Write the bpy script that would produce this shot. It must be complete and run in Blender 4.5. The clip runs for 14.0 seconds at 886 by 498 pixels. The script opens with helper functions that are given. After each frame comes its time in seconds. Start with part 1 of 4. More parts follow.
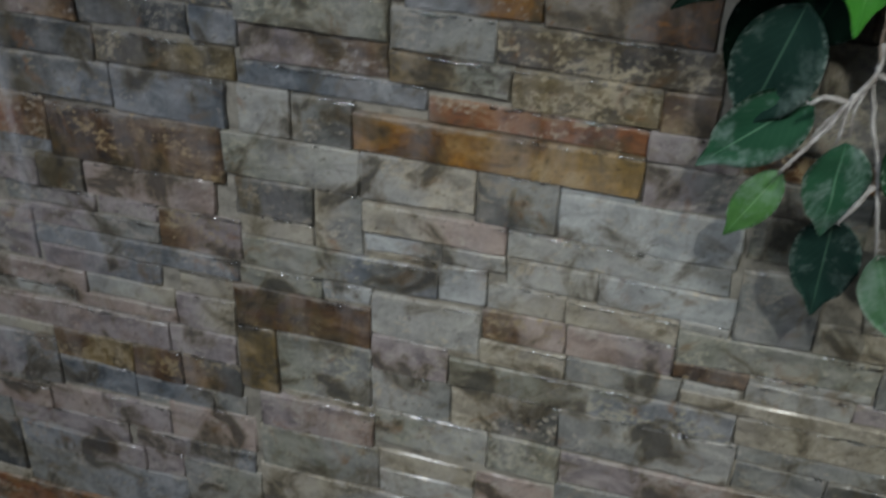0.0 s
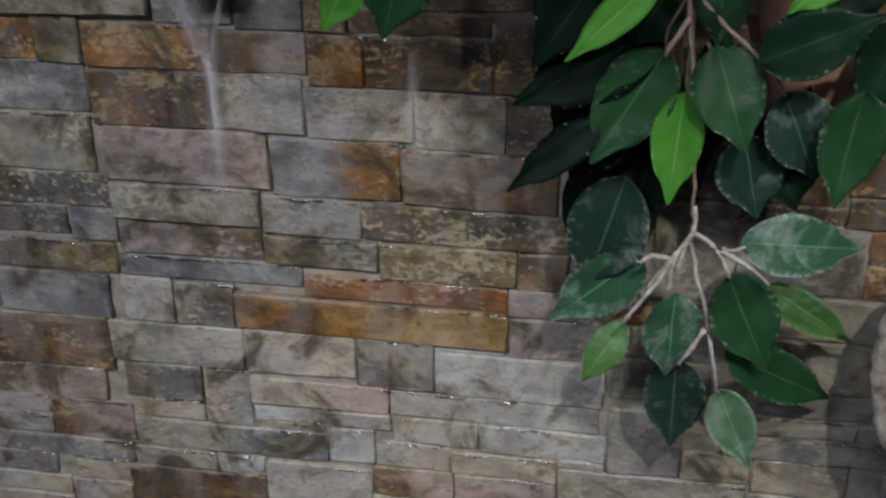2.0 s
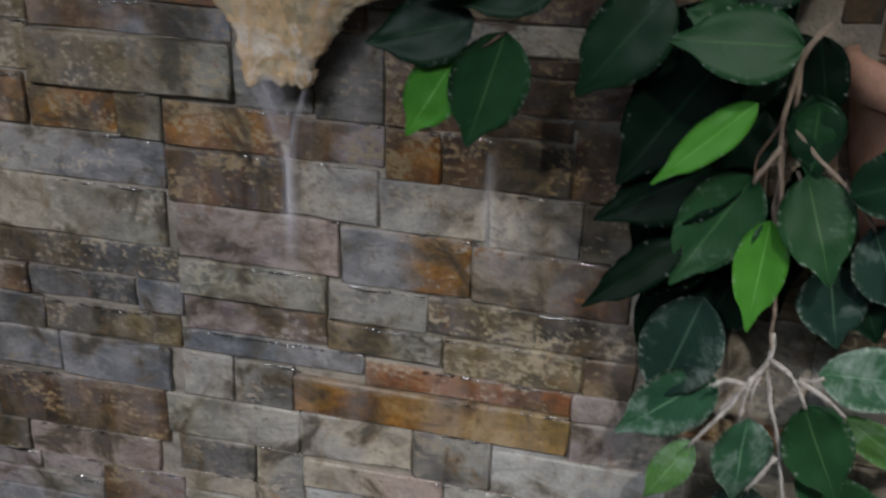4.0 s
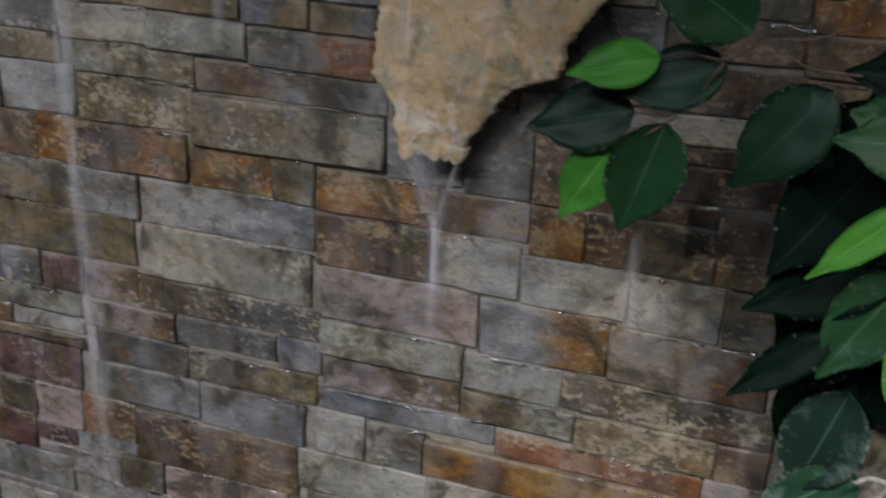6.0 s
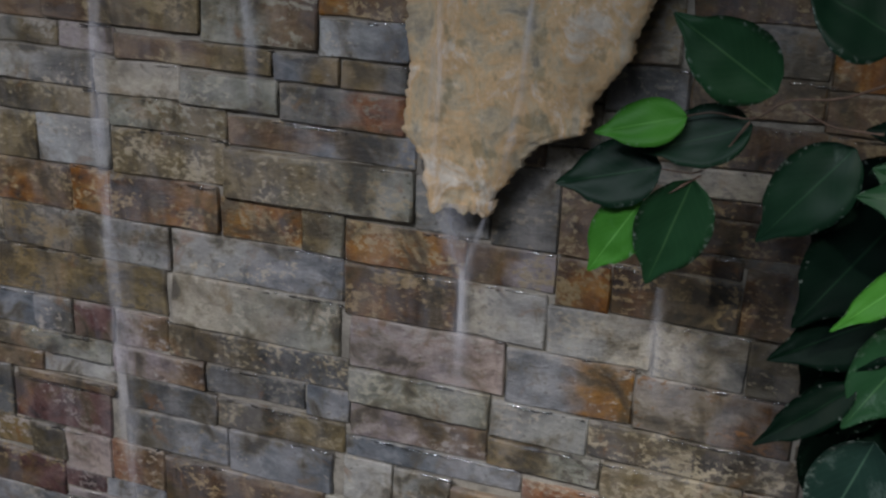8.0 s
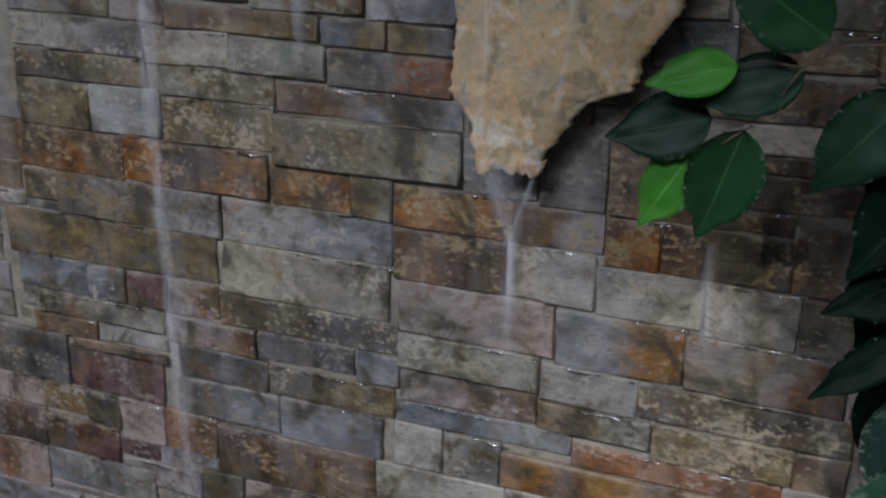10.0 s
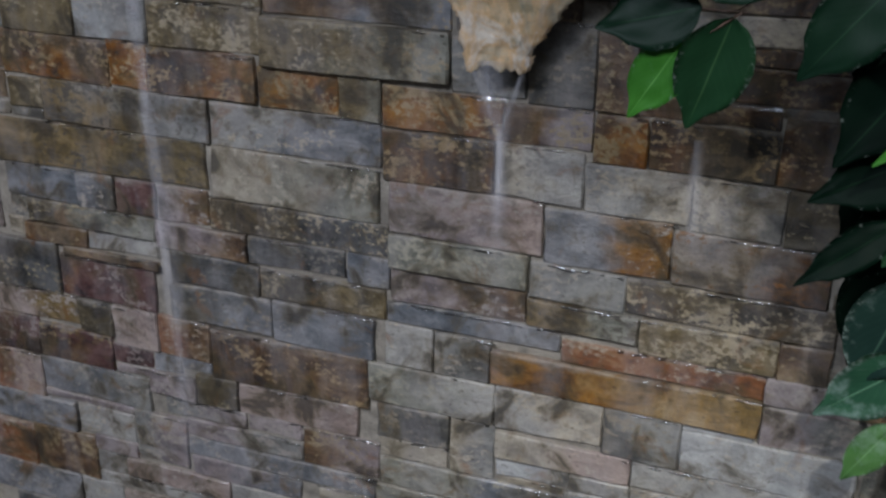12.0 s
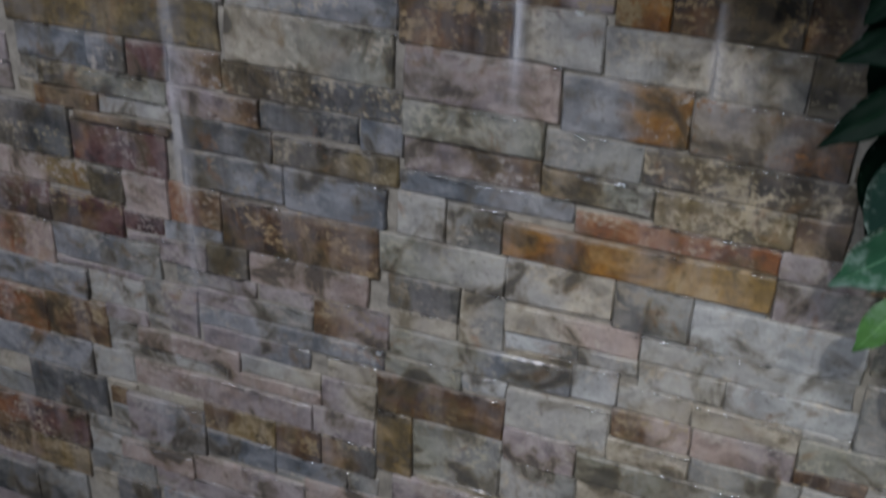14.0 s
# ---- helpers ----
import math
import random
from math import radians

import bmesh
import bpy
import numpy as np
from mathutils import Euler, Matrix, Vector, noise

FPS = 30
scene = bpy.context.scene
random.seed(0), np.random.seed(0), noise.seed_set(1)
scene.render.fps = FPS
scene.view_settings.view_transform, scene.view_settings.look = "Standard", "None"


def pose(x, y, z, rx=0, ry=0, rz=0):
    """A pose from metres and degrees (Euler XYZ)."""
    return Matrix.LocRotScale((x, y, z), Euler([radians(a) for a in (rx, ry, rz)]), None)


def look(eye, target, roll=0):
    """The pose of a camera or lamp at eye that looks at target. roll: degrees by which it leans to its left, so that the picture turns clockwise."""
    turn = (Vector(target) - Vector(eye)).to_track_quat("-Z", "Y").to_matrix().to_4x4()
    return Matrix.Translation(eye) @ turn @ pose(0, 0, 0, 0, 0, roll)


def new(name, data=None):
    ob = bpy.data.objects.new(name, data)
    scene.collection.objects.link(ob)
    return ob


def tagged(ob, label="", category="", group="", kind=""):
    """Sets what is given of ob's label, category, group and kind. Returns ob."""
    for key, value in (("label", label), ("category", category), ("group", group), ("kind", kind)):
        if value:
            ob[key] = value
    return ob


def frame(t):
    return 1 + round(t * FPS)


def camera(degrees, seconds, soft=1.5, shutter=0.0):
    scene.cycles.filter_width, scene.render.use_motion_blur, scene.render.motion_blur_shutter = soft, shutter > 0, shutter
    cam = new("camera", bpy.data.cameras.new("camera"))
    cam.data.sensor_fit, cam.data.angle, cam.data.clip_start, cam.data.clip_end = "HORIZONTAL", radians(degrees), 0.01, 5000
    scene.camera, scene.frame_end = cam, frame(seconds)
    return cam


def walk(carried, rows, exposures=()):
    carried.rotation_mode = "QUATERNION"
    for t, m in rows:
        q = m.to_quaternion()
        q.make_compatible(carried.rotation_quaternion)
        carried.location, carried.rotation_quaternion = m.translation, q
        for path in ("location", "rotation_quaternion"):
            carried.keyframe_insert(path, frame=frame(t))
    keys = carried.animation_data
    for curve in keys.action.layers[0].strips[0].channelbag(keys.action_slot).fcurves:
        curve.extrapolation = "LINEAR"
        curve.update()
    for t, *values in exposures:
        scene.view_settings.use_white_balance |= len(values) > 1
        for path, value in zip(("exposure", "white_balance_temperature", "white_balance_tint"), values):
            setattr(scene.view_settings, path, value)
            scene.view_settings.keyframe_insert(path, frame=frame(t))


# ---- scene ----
cam = camera(43.5, 14.0, soft=2.5, shutter=0.8)
PATH = [
    (0, (0.039, -0.731, 1.506), (-0.423, 0.872, 0.404), 1.5),
    (0.4, (0.065, -0.733, 1.516), (-0.413, 0.899, 0.463), 1.3),
    (0.5, (0.071, -0.733, 1.524), (-0.384, 0.905, 0.472), 1.2),
    (1, (0.091, -0.751, 1.536), (-0.223, 0.954, 0.539), 0.5),
    (1.5, (0.078, -0.762, 1.558), (-0.216, 0.981, 0.623), -0.7),
    (2, (0.068, -0.763, 1.563), (-0.251, 0.993, 0.659), -0.7),
    (2.5, (0.061, -0.76, 1.563), (-0.27, 1.001, 0.675), -0.4),
    (2.7, (0.059, -0.758, 1.565), (-0.279, 1.005, 0.683), -0.2),
    (4.8, (0.039, -0.737, 1.605), (-0.432, 1.037, 0.811), 2.8),
    (5, (0.037, -0.74, 1.604), (-0.454, 1.033, 0.819), 2.8),
    (5.5, (0.027, -0.749, 1.608), (-0.506, 1.017, 0.836), 2.7),
    (6, (0.017, -0.762, 1.613), (-0.574, 0.998, 0.869), 2.7),
    (6.5, (0.012, -0.773, 1.619), (-0.602, 0.988, 0.898), 2.6),
    (7, (0.016, -0.775, 1.625), (-0.601, 0.993, 0.924), 2.2),
    (7.5, (0.01, -0.78, 1.625), (-0.597, 0.999, 0.941), 2.4),
    (8, (0.006, -0.781, 1.627), (-0.608, 0.998, 0.949), 2.4),
    (8.2, (0.007, -0.78, 1.629), (-0.615, 0.996, 0.953), 2.2),
    (10.3, (0.006, -0.793, 1.605), (-0.681, 0.946, 0.896), 0.9),
    (10.5, (0.002, -0.795, 1.607), (-0.669, 0.942, 0.876), 0.8),
    (11, (0.002, -0.797, 1.601), (-0.654, 0.93, 0.835), 0.6),
    (11.5, (0.003, -0.802, 1.593), (-0.641, 0.922, 0.809), 0.6),
    (12, (0.005, -0.805, 1.589), (-0.629, 0.906, 0.771), 0.7),
    (12.5, (0.004, -0.821, 1.585), (-0.612, 0.887, 0.746), 1.4),
    (13, (0.002, -0.827, 1.577), (-0.612, 0.874, 0.722), 2.2),
    (13.5, (-0.001, -0.821, 1.569), (-0.623, 0.861, 0.683), 2.4),
    (14, (0.006, -0.81, 1.55), (-0.619, 0.829, 0.59), 1.9),
]
EXPOSURES = [(0, -0.44, 6120, 2), (0.5, -0.34, 6200, 3), (1, -0.42, 6400, 7), (2, -0.22, 6500, 10), (5, -0.21, 6500, 10), (8, -0.13, 6330, 10), (11, -0.21, 6060, 10), (14, -0.21, 6030, 10)]
walk(cam, [(t, look(eye, target, roll)) for t, eye, target, roll in PATH], EXPOSURES)

# ---- world and lamps ----
world = bpy.data.worlds.new("world")
scene.world = world
world.use_nodes = True
world.node_tree.nodes["Background"].inputs[0].default_value = (0.35, 0.42, 0.5, 1)
world.node_tree.nodes["Background"].inputs[1].default_value = 0.05


def spot_lamp(name, place, target, watts, colour, cone=40, soft=0.022):
    data = bpy.data.lights.new(name, "SPOT")
    data.energy, data.color, data.shadow_soft_size, data.spot_size, data.spot_blend = watts, colour, soft, radians(cone), 1.0
    ob = new(name, data)
    ob.matrix_world = look(place, target)
    return ob


# housings stand out of view; the third belongs to the added left spot
DOWNLIGHTS = ((0.34, -1.22, 2.44), (0.80, -1.18, 2.44), (-0.60, -1.45, 2.44))
spot_lamp("lamp_near", (0.34, -1.22, 2.40), (0.20, 0, 0.82), 66, (1.0, 0.96, 0.90))
spot_lamp("lamp_far", (0.80, -1.18, 2.40), (0.16, 0, 0.82), 49, (1.0, 0.96, 0.90))
# unseen spot added to brighten the left and middle of the wall
spot_lamp("lamp_left", (-0.60, -1.45, 2.40), (-0.54, 0, 0.64), 122, (0.97, 0.94, 1.0), 50, 0.06)
# area fill added for soft overall light; no such fixture is seen
soft_fill = bpy.data.lights.new("ceiling_fill", "AREA")
soft_fill.shape, soft_fill.size, soft_fill.size_y, soft_fill.energy, soft_fill.color = "RECTANGLE", 1.2, 0.6, 25, (0.79, 0.86, 1.0)
new("ceiling_fill", soft_fill).matrix_world = look((-0.5, -1.5, 2.42), (-0.5, -1.5, 0))


# ---- materials ----
def material(name):
    m = bpy.data.materials.new(name)
    m.use_nodes = True
    return m, m.node_tree.nodes, m.node_tree.links, m.node_tree.nodes["Principled BSDF"]


def ramp(nodes, stops):
    r = nodes.new("ShaderNodeValToRGB")
    while len(r.color_ramp.elements) < len(stops):
        r.color_ramp.elements.new(0.5)
    for e, (p, c) in zip(r.color_ramp.elements, stops):
        e.position, e.color = p, (*c, 1)
    return r


def noise_at(nodes, links, vector, scale, detail=4, rough=0.6, distortion=0.0):
    n = nodes.new("ShaderNodeTexNoise")
    n.inputs["Scale"].default_value, n.inputs["Detail"].default_value = scale, detail
    n.inputs["Roughness"].default_value, n.inputs["Distortion"].default_value = rough, distortion
    links.new(vector, n.inputs["Vector"])
    return n


def own_space(nodes, links, spread=40.0, squash=(1, 1, 1)):
    """Object coordinates, shifted by a random amount for each object."""
    co, info, add, mul = (nodes.new(k) for k in ("ShaderNodeTexCoord", "ShaderNodeObjectInfo", "ShaderNodeVectorMath", "ShaderNodeMath"))
    mul.operation, mul.inputs[1].default_value = "MULTIPLY", spread
    links.new(info.outputs["Random"], mul.inputs[0])
    mp = nodes.new("ShaderNodeMapping")
    mp.inputs["Scale"].default_value = squash
    links.new(co.outputs["Object"], mp.inputs["Vector"])
    links.new(mp.outputs["Vector"], add.inputs[0])
    links.new(mul.outputs[0], add.inputs[1])
    return add.outputs[0], info.outputs["Random"]


def mix(nodes, links, fac, a, b, kind="MIX"):
    m = nodes.new("ShaderNodeMix")
    m.data_type, m.blend_type = "RGBA", kind
    for value, slot in ((fac, m.inputs["Factor"]), (a, m.inputs["A"]), (b, m.inputs["B"])):
        if isinstance(value, (int, float)):
            slot.default_value = value
        elif isinstance(value, tuple):
            slot.default_value = (*value, 1)
        else:
            links.new(value, slot)
    return m.outputs["Result"]


def bump(nodes, links, heights, bsdf, strength=0.5, distance=0.002):
    last = None
    for h, s in heights:
        b = nodes.new("ShaderNodeBump")
        b.inputs["Strength"].default_value, b.inputs["Distance"].default_value = s * strength, distance
        links.new(h, b.inputs["Height"])
        if last:
            links.new(last, b.inputs["Normal"])
        last = b.outputs["Normal"]
    links.new(last, bsdf.inputs["Normal"])


# each kind of stone: dark, middle and light tone, the colour of its mineral bloom, and how much of it
TONES = {
    "grey": ((0.11, 0.11, 0.105), (0.20, 0.20, 0.185), (0.29, 0.285, 0.26), (0.36, 0.33, 0.28), 0.25),
    "lightgrey": ((0.22, 0.215, 0.20), (0.33, 0.322, 0.295), (0.42, 0.41, 0.37), (0.45, 0.40, 0.32), 0.2),
    "bluewhite": ((0.23, 0.235, 0.23), (0.34, 0.345, 0.335), (0.44, 0.445, 0.43), (0.46, 0.42, 0.36), 0.2),
    "bluegrey": ((0.09, 0.095, 0.10), (0.175, 0.18, 0.185), (0.30, 0.30, 0.30), (0.36, 0.33, 0.29), 0.22),
    "slateblue": ((0.05, 0.056, 0.062), (0.115, 0.125, 0.135), (0.22, 0.23, 0.24), (0.3, 0.29, 0.27), 0.15),
    "slate": ((0.02, 0.022, 0.022), (0.055, 0.057, 0.056), (0.12, 0.12, 0.115), (0.2, 0.185, 0.155), 0.25),
    "darkgrey": ((0.028, 0.028, 0.025), (0.075, 0.074, 0.066), (0.16, 0.15, 0.13), (0.25, 0.22, 0.17), 0.25),
    "greengrey": ((0.11, 0.11, 0.09), (0.21, 0.21, 0.175), (0.31, 0.30, 0.255), (0.37, 0.35, 0.28), 0.3),
    "beige": ((0.19, 0.17, 0.135), (0.31, 0.28, 0.225), (0.40, 0.37, 0.30), (0.44, 0.40, 0.33), 0.22),
    "cream": ((0.20, 0.185, 0.155), (0.37, 0.34, 0.285), (0.50, 0.46, 0.38), (0.20, 0.19, 0.18), 0.30),
    "pink": ((0.19, 0.15, 0.13), (0.32, 0.26, 0.23), (0.41, 0.345, 0.30), (0.38, 0.34, 0.30), 0.25),
    "mauve": ((0.13, 0.112, 0.112), (0.25, 0.215, 0.21), (0.36, 0.32, 0.305), (0.34, 0.31, 0.28), 0.3),
    "brown": ((0.035, 0.022, 0.014), (0.11, 0.07, 0.042), (0.235, 0.17, 0.11), (0.32, 0.26, 0.17), 0.25),
    "darkbrown": ((0.02, 0.013, 0.009), (0.07, 0.04, 0.022), (0.15, 0.10, 0.06), (0.28, 0.22, 0.13), 0.25),
    "maroon": ((0.022, 0.012, 0.012), (0.075, 0.036, 0.033), (0.15, 0.095, 0.085), (0.27, 0.23, 0.21), 0.24),
    "rust": ((0.03, 0.017, 0.009), (0.165, 0.072, 0.024), (0.29, 0.155, 0.06), (0.38, 0.3, 0.19), 0.32),
    "rustdark": ((0.010, 0.007, 0.006), (0.042, 0.024, 0.013), (0.12, 0.062, 0.026), (0.34, 0.26, 0.16), 0.25),
    "redrust": ((0.075, 0.04, 0.026), (0.19, 0.09, 0.05), (0.29, 0.19, 0.125), (0.38, 0.32, 0.25), 0.27),
    "olive": ((0.045, 0.037, 0.02), (0.13, 0.102, 0.056), (0.225, 0.18, 0.105), (0.36, 0.31, 0.21), 0.27),
    "darkolive": ((0.015, 0.013, 0.009), (0.045, 0.038, 0.026), (0.11, 0.095, 0.065), (0.30, 0.26, 0.18), 0.25),
    "darkspot": ((0.016, 0.014, 0.010), (0.05, 0.04, 0.028), (0.125, 0.10, 0.065), (0.38, 0.33, 0.24), 0.325),
    "olivespot": ((0.05, 0.04, 0.022), (0.135, 0.107, 0.06), (0.225, 0.18, 0.11), (0.37, 0.32, 0.23), 0.31),
    "greyrust": ((0.12, 0.11, 0.10), (0.21, 0.185, 0.16), (0.29, 0.26, 0.22), (0.18, 0.09, 0.037), 0.37),
    "gold": ((0.15, 0.105, 0.05), (0.26, 0.175, 0.08), (0.34, 0.26, 0.16), (0.15, 0.12, 0.07), 0.16),
    "rustgold": ((0.045, 0.026, 0.013), (0.145, 0.075, 0.03), (0.28, 0.155, 0.06), (0.12, 0.09, 0.05), 0.2),
    "ochre": ((0.06, 0.045, 0.024), (0.15, 0.11, 0.055), (0.25, 0.19, 0.11), (0.07, 0.062, 0.05), 0.3),
}
# mixed names fall back on the tone that they show most; "a/b" runs from the one tone into the other along the stone
ALIAS = {
    "brownring": "brown", "darkbeige": "grey", "darkcream": "darkspot", "greybrown": "brown", "greymauve": "mauve", "maroonbrown": "darkbrown",
    "mauvebrown": "mauve", "ochregrey": "ochre", "olivecream": "olivespot", "olivegrey": "greengrey", "orange": "rustgold/gold", "orangegrey": "rust", "orangey": "gold", "mauvemaroon": "maroon", "pinkbeige": "pink",
    "redbrown": "brown", "rustbeige": "beige", "rustbrown": "brown", "rustcream": "rust", "rustgrey": "mauve", "rustorange": "rust", "rustwhite": "cream",
}


def value_of(nodes, name):
    """A colour or number that each stone carries itself."""
    n = nodes.new("ShaderNodeAttribute")
    n.attribute_type, n.attribute_name = "OBJECT", name
    return n


def stone_material(kind=None):
    """Split slate and quartzite under a film of lime; with no kind, the tones are those that each stone carries."""
    m, nodes, links, bsdf = material("stone_" + (kind or "own"))
    at, rnd = own_space(nodes, links, squash=(0.8, 1, 1.25))
    big = noise_at(nodes, links, at, 34, 8, 0.66, 0.7)
    fine = noise_at(nodes, links, at, 420, 4, 0.7)
    patch = noise_at(nodes, links, at, 175, 7, 0.66, 0.2)
    where = noise_at(nodes, links, at, 30, 3, 0.5)
    if kind:
        dark, mid, light, bloom, amount = TONES[kind]
        tone = ramp(nodes, ((0.32, dark), (0.49, mid), (0.66, light)))
        links.new(big.outputs["Fac"], tone.inputs["Fac"])
        colour = tone.outputs["Color"]
        much = nodes.new("ShaderNodeValue")
        much.outputs[0].default_value = amount
        much = much.outputs[0]
    else:
        low, high = ramp(nodes, ((0.37, (0, 0, 0)), (0.50, (1, 1, 1)))), ramp(nodes, ((0.50, (0, 0, 0)), (0.64, (1, 1, 1))))
        links.new(big.outputs["Fac"], low.inputs["Fac"])
        links.new(big.outputs["Fac"], high.inputs["Fac"])
        ends = []
        for end in ("a", "b"):
            c = mix(nodes, links, low.outputs["Color"], value_of(nodes, "dark_" + end).outputs["Color"], value_of(nodes, "mid_" + end).outputs["Color"])
            ends.append(mix(nodes, links, high.outputs["Color"], c, value_of(nodes, "light_" + end).outputs["Color"]))
        co, split, along, sway = (nodes.new(k) for k in ("ShaderNodeTexCoord", "ShaderNodeSeparateXYZ", "ShaderNodeMath", "ShaderNodeMath"))
        links.new(co.outputs["Object"], split.inputs[0])
        along.operation = "DIVIDE"
        links.new(split.outputs["X"], along.inputs[0])
        links.new(value_of(nodes, "wide").outputs["Fac"], along.inputs[1])
        sway.operation, sway.inputs[1].default_value = "MULTIPLY_ADD", 1.5
        links.new(where.outputs["Fac"], sway.inputs[0])
        links.new(along.outputs[0], sway.inputs[2])
        turn = ramp(nodes, ((0.55, (0, 0, 0)), (0.92, (1, 1, 1))))
        links.new(sway.outputs[0], turn.inputs["Fac"])
        colour = mix(nodes, links, turn.outputs["Color"], *ends)
        # upper edge painted paler: limescale, plus the highlight that wet ledges catch
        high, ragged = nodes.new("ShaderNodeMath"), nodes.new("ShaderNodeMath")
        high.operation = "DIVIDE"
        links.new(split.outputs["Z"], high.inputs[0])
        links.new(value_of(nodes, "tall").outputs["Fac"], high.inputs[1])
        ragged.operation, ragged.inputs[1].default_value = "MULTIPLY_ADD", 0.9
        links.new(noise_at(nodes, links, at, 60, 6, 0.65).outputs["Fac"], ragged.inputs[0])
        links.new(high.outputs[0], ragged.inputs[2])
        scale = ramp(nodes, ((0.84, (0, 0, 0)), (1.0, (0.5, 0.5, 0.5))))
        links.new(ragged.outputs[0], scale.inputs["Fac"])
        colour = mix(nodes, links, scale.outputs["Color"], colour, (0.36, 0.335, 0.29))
        bloom, much = value_of(nodes, "bloom").outputs["Color"], value_of(nodes, "amount").outputs["Fac"]
    # mineral crust in clusters: small flakes where the wider noise allows them
    gather, flakes = nodes.new("ShaderNodeMath"), nodes.new("ShaderNodeMath")
    gather.operation, gather.inputs[1].default_value = "MULTIPLY_ADD", 0.55
    links.new(where.outputs["Fac"], gather.inputs[0])
    links.new(patch.outputs["Fac"], gather.inputs[2])
    flakes.operation, flakes.inputs[1].default_value = "MULTIPLY_ADD", 0.8
    links.new(much, flakes.inputs[0])
    links.new(gather.outputs[0], flakes.inputs[2])
    level = nodes.new("ShaderNodeMath")
    level.operation, level.inputs[1].default_value = "MULTIPLY", 0.8
    links.new(flakes.outputs[0], level.inputs[0])
    edge = ramp(nodes, ((0.838, (0, 0, 0)), (0.885, (0.9, 0.9, 0.9))))
    links.new(level.outputs[0], edge.inputs["Fac"])
    colour = mix(nodes, links, edge.outputs["Color"], colour, bloom)
    grain = ramp(nodes, ((0.3, (0.68, 0.68, 0.68)), (0.7, (1.12, 1.11, 1.09))))
    links.new(fine.outputs["Fac"], grain.inputs["Fac"])
    colour = mix(nodes, links, 0.7, colour, grain.outputs["Color"], "MULTIPLY")
    speck = noise_at(nodes, links, at, 190, 3, 0.5)
    pits = ramp(nodes, ((0.29, (0.35, 0.32, 0.28)), (0.36, (1, 1, 1))))
    links.new(speck.outputs["Fac"], pits.inputs["Fac"])
    colour = mix(nodes, links, 0.8, colour, pits.outputs["Color"], "MULTIPLY")
    # stains that run over several stones: rust and dark mould, and pale lime where water trickles down
    geo = nodes.new("ShaderNodeNewGeometry")
    stain = noise_at(nodes, links, geo.outputs["Position"], 27, 6, 0.68, 1.0)
    brown = ramp(nodes, ((0.56, (0, 0, 0)), (0.66, (0.55, 0.55, 0.55))))
    links.new(stain.outputs["Fac"], brown.inputs["Fac"])
    hue = noise_at(nodes, links, geo.outputs["Position"], 11, 3, 0.5)
    tint = ramp(nodes, ((0.40, (0.075, 0.06, 0.04)), (0.50, (0.14, 0.10, 0.05)), (0.58, (0.18, 0.088, 0.036))))
    links.new(hue.outputs["Fac"], tint.inputs["Fac"])
    colour = mix(nodes, links, brown.outputs["Color"], colour, tint.outputs["Color"])
    flow = nodes.new("ShaderNodeMapping")
    flow.inputs["Scale"].default_value = (1, 1, 0.22)
    links.new(geo.outputs["Position"], flow.inputs["Vector"])
    trickle = noise_at(nodes, links, flow.outputs["Vector"], 34, 5, 0.6, 0.3)
    lime = ramp(nodes, ((0.44, (0, 0, 0)), (0.70, (0.28, 0.28, 0.28))))
    links.new(trickle.outputs["Fac"], lime.inputs["Fac"])
    colour = mix(nodes, links, lime.outputs["Color"], colour, (0.38, 0.36, 0.355))
    # a cloudy film of grey lime and of dark algae, each over a hand's width or so
    cloud = noise_at(nodes, links, geo.outputs["Position"], 19, 6, 0.62, 0.6)
    film_tone = ramp(nodes, ((0.36, (0.03, 0.025, 0.018)), (0.46, (0.12, 0.095, 0.055)), (0.54, (0.24, 0.225, 0.22)), (0.66, (0.33, 0.315, 0.31))))
    film_much = ramp(nodes, ((0.39, (0.8, 0.8, 0.8)), (0.475, (0.14, 0.12, 0.12)), (0.54, (0.0, 0.0, 0.0)), (0.66, (0.14, 0.14, 0.14))))
    links.new(cloud.outputs["Fac"], film_tone.inputs["Fac"])
    links.new(cloud.outputs["Fac"], film_much.inputs["Fac"])
    colour = mix(nodes, links, film_much.outputs["Color"], colour, film_tone.outputs["Color"])
    wetter = nodes.new("ShaderNodeHueSaturation")
    wetter.inputs["Saturation"].default_value = 1.22
    links.new(colour, wetter.inputs["Color"])
    colour = wetter.outputs["Color"]
    links.new(colour, bsdf.inputs["Base Color"])
    wet = ramp(nodes, ((0.35, (0.42, 0.42, 0.42)), (0.65, (0.66, 0.66, 0.66))))
    links.new(patch.outputs["Fac"], wet.inputs["Fac"])
    links.new(wet.outputs["Color"], bsdf.inputs["Roughness"])
    bsdf.inputs["Coat Weight"].default_value, bsdf.inputs["Coat Roughness"].default_value = 0.15, 0.16
    bump(nodes, links, ((big.outputs["Fac"], 0.5), (patch.outputs["Fac"], 0.6), (fine.outputs["Fac"], 0.5)), bsdf, 0.75, 0.003)
    return m


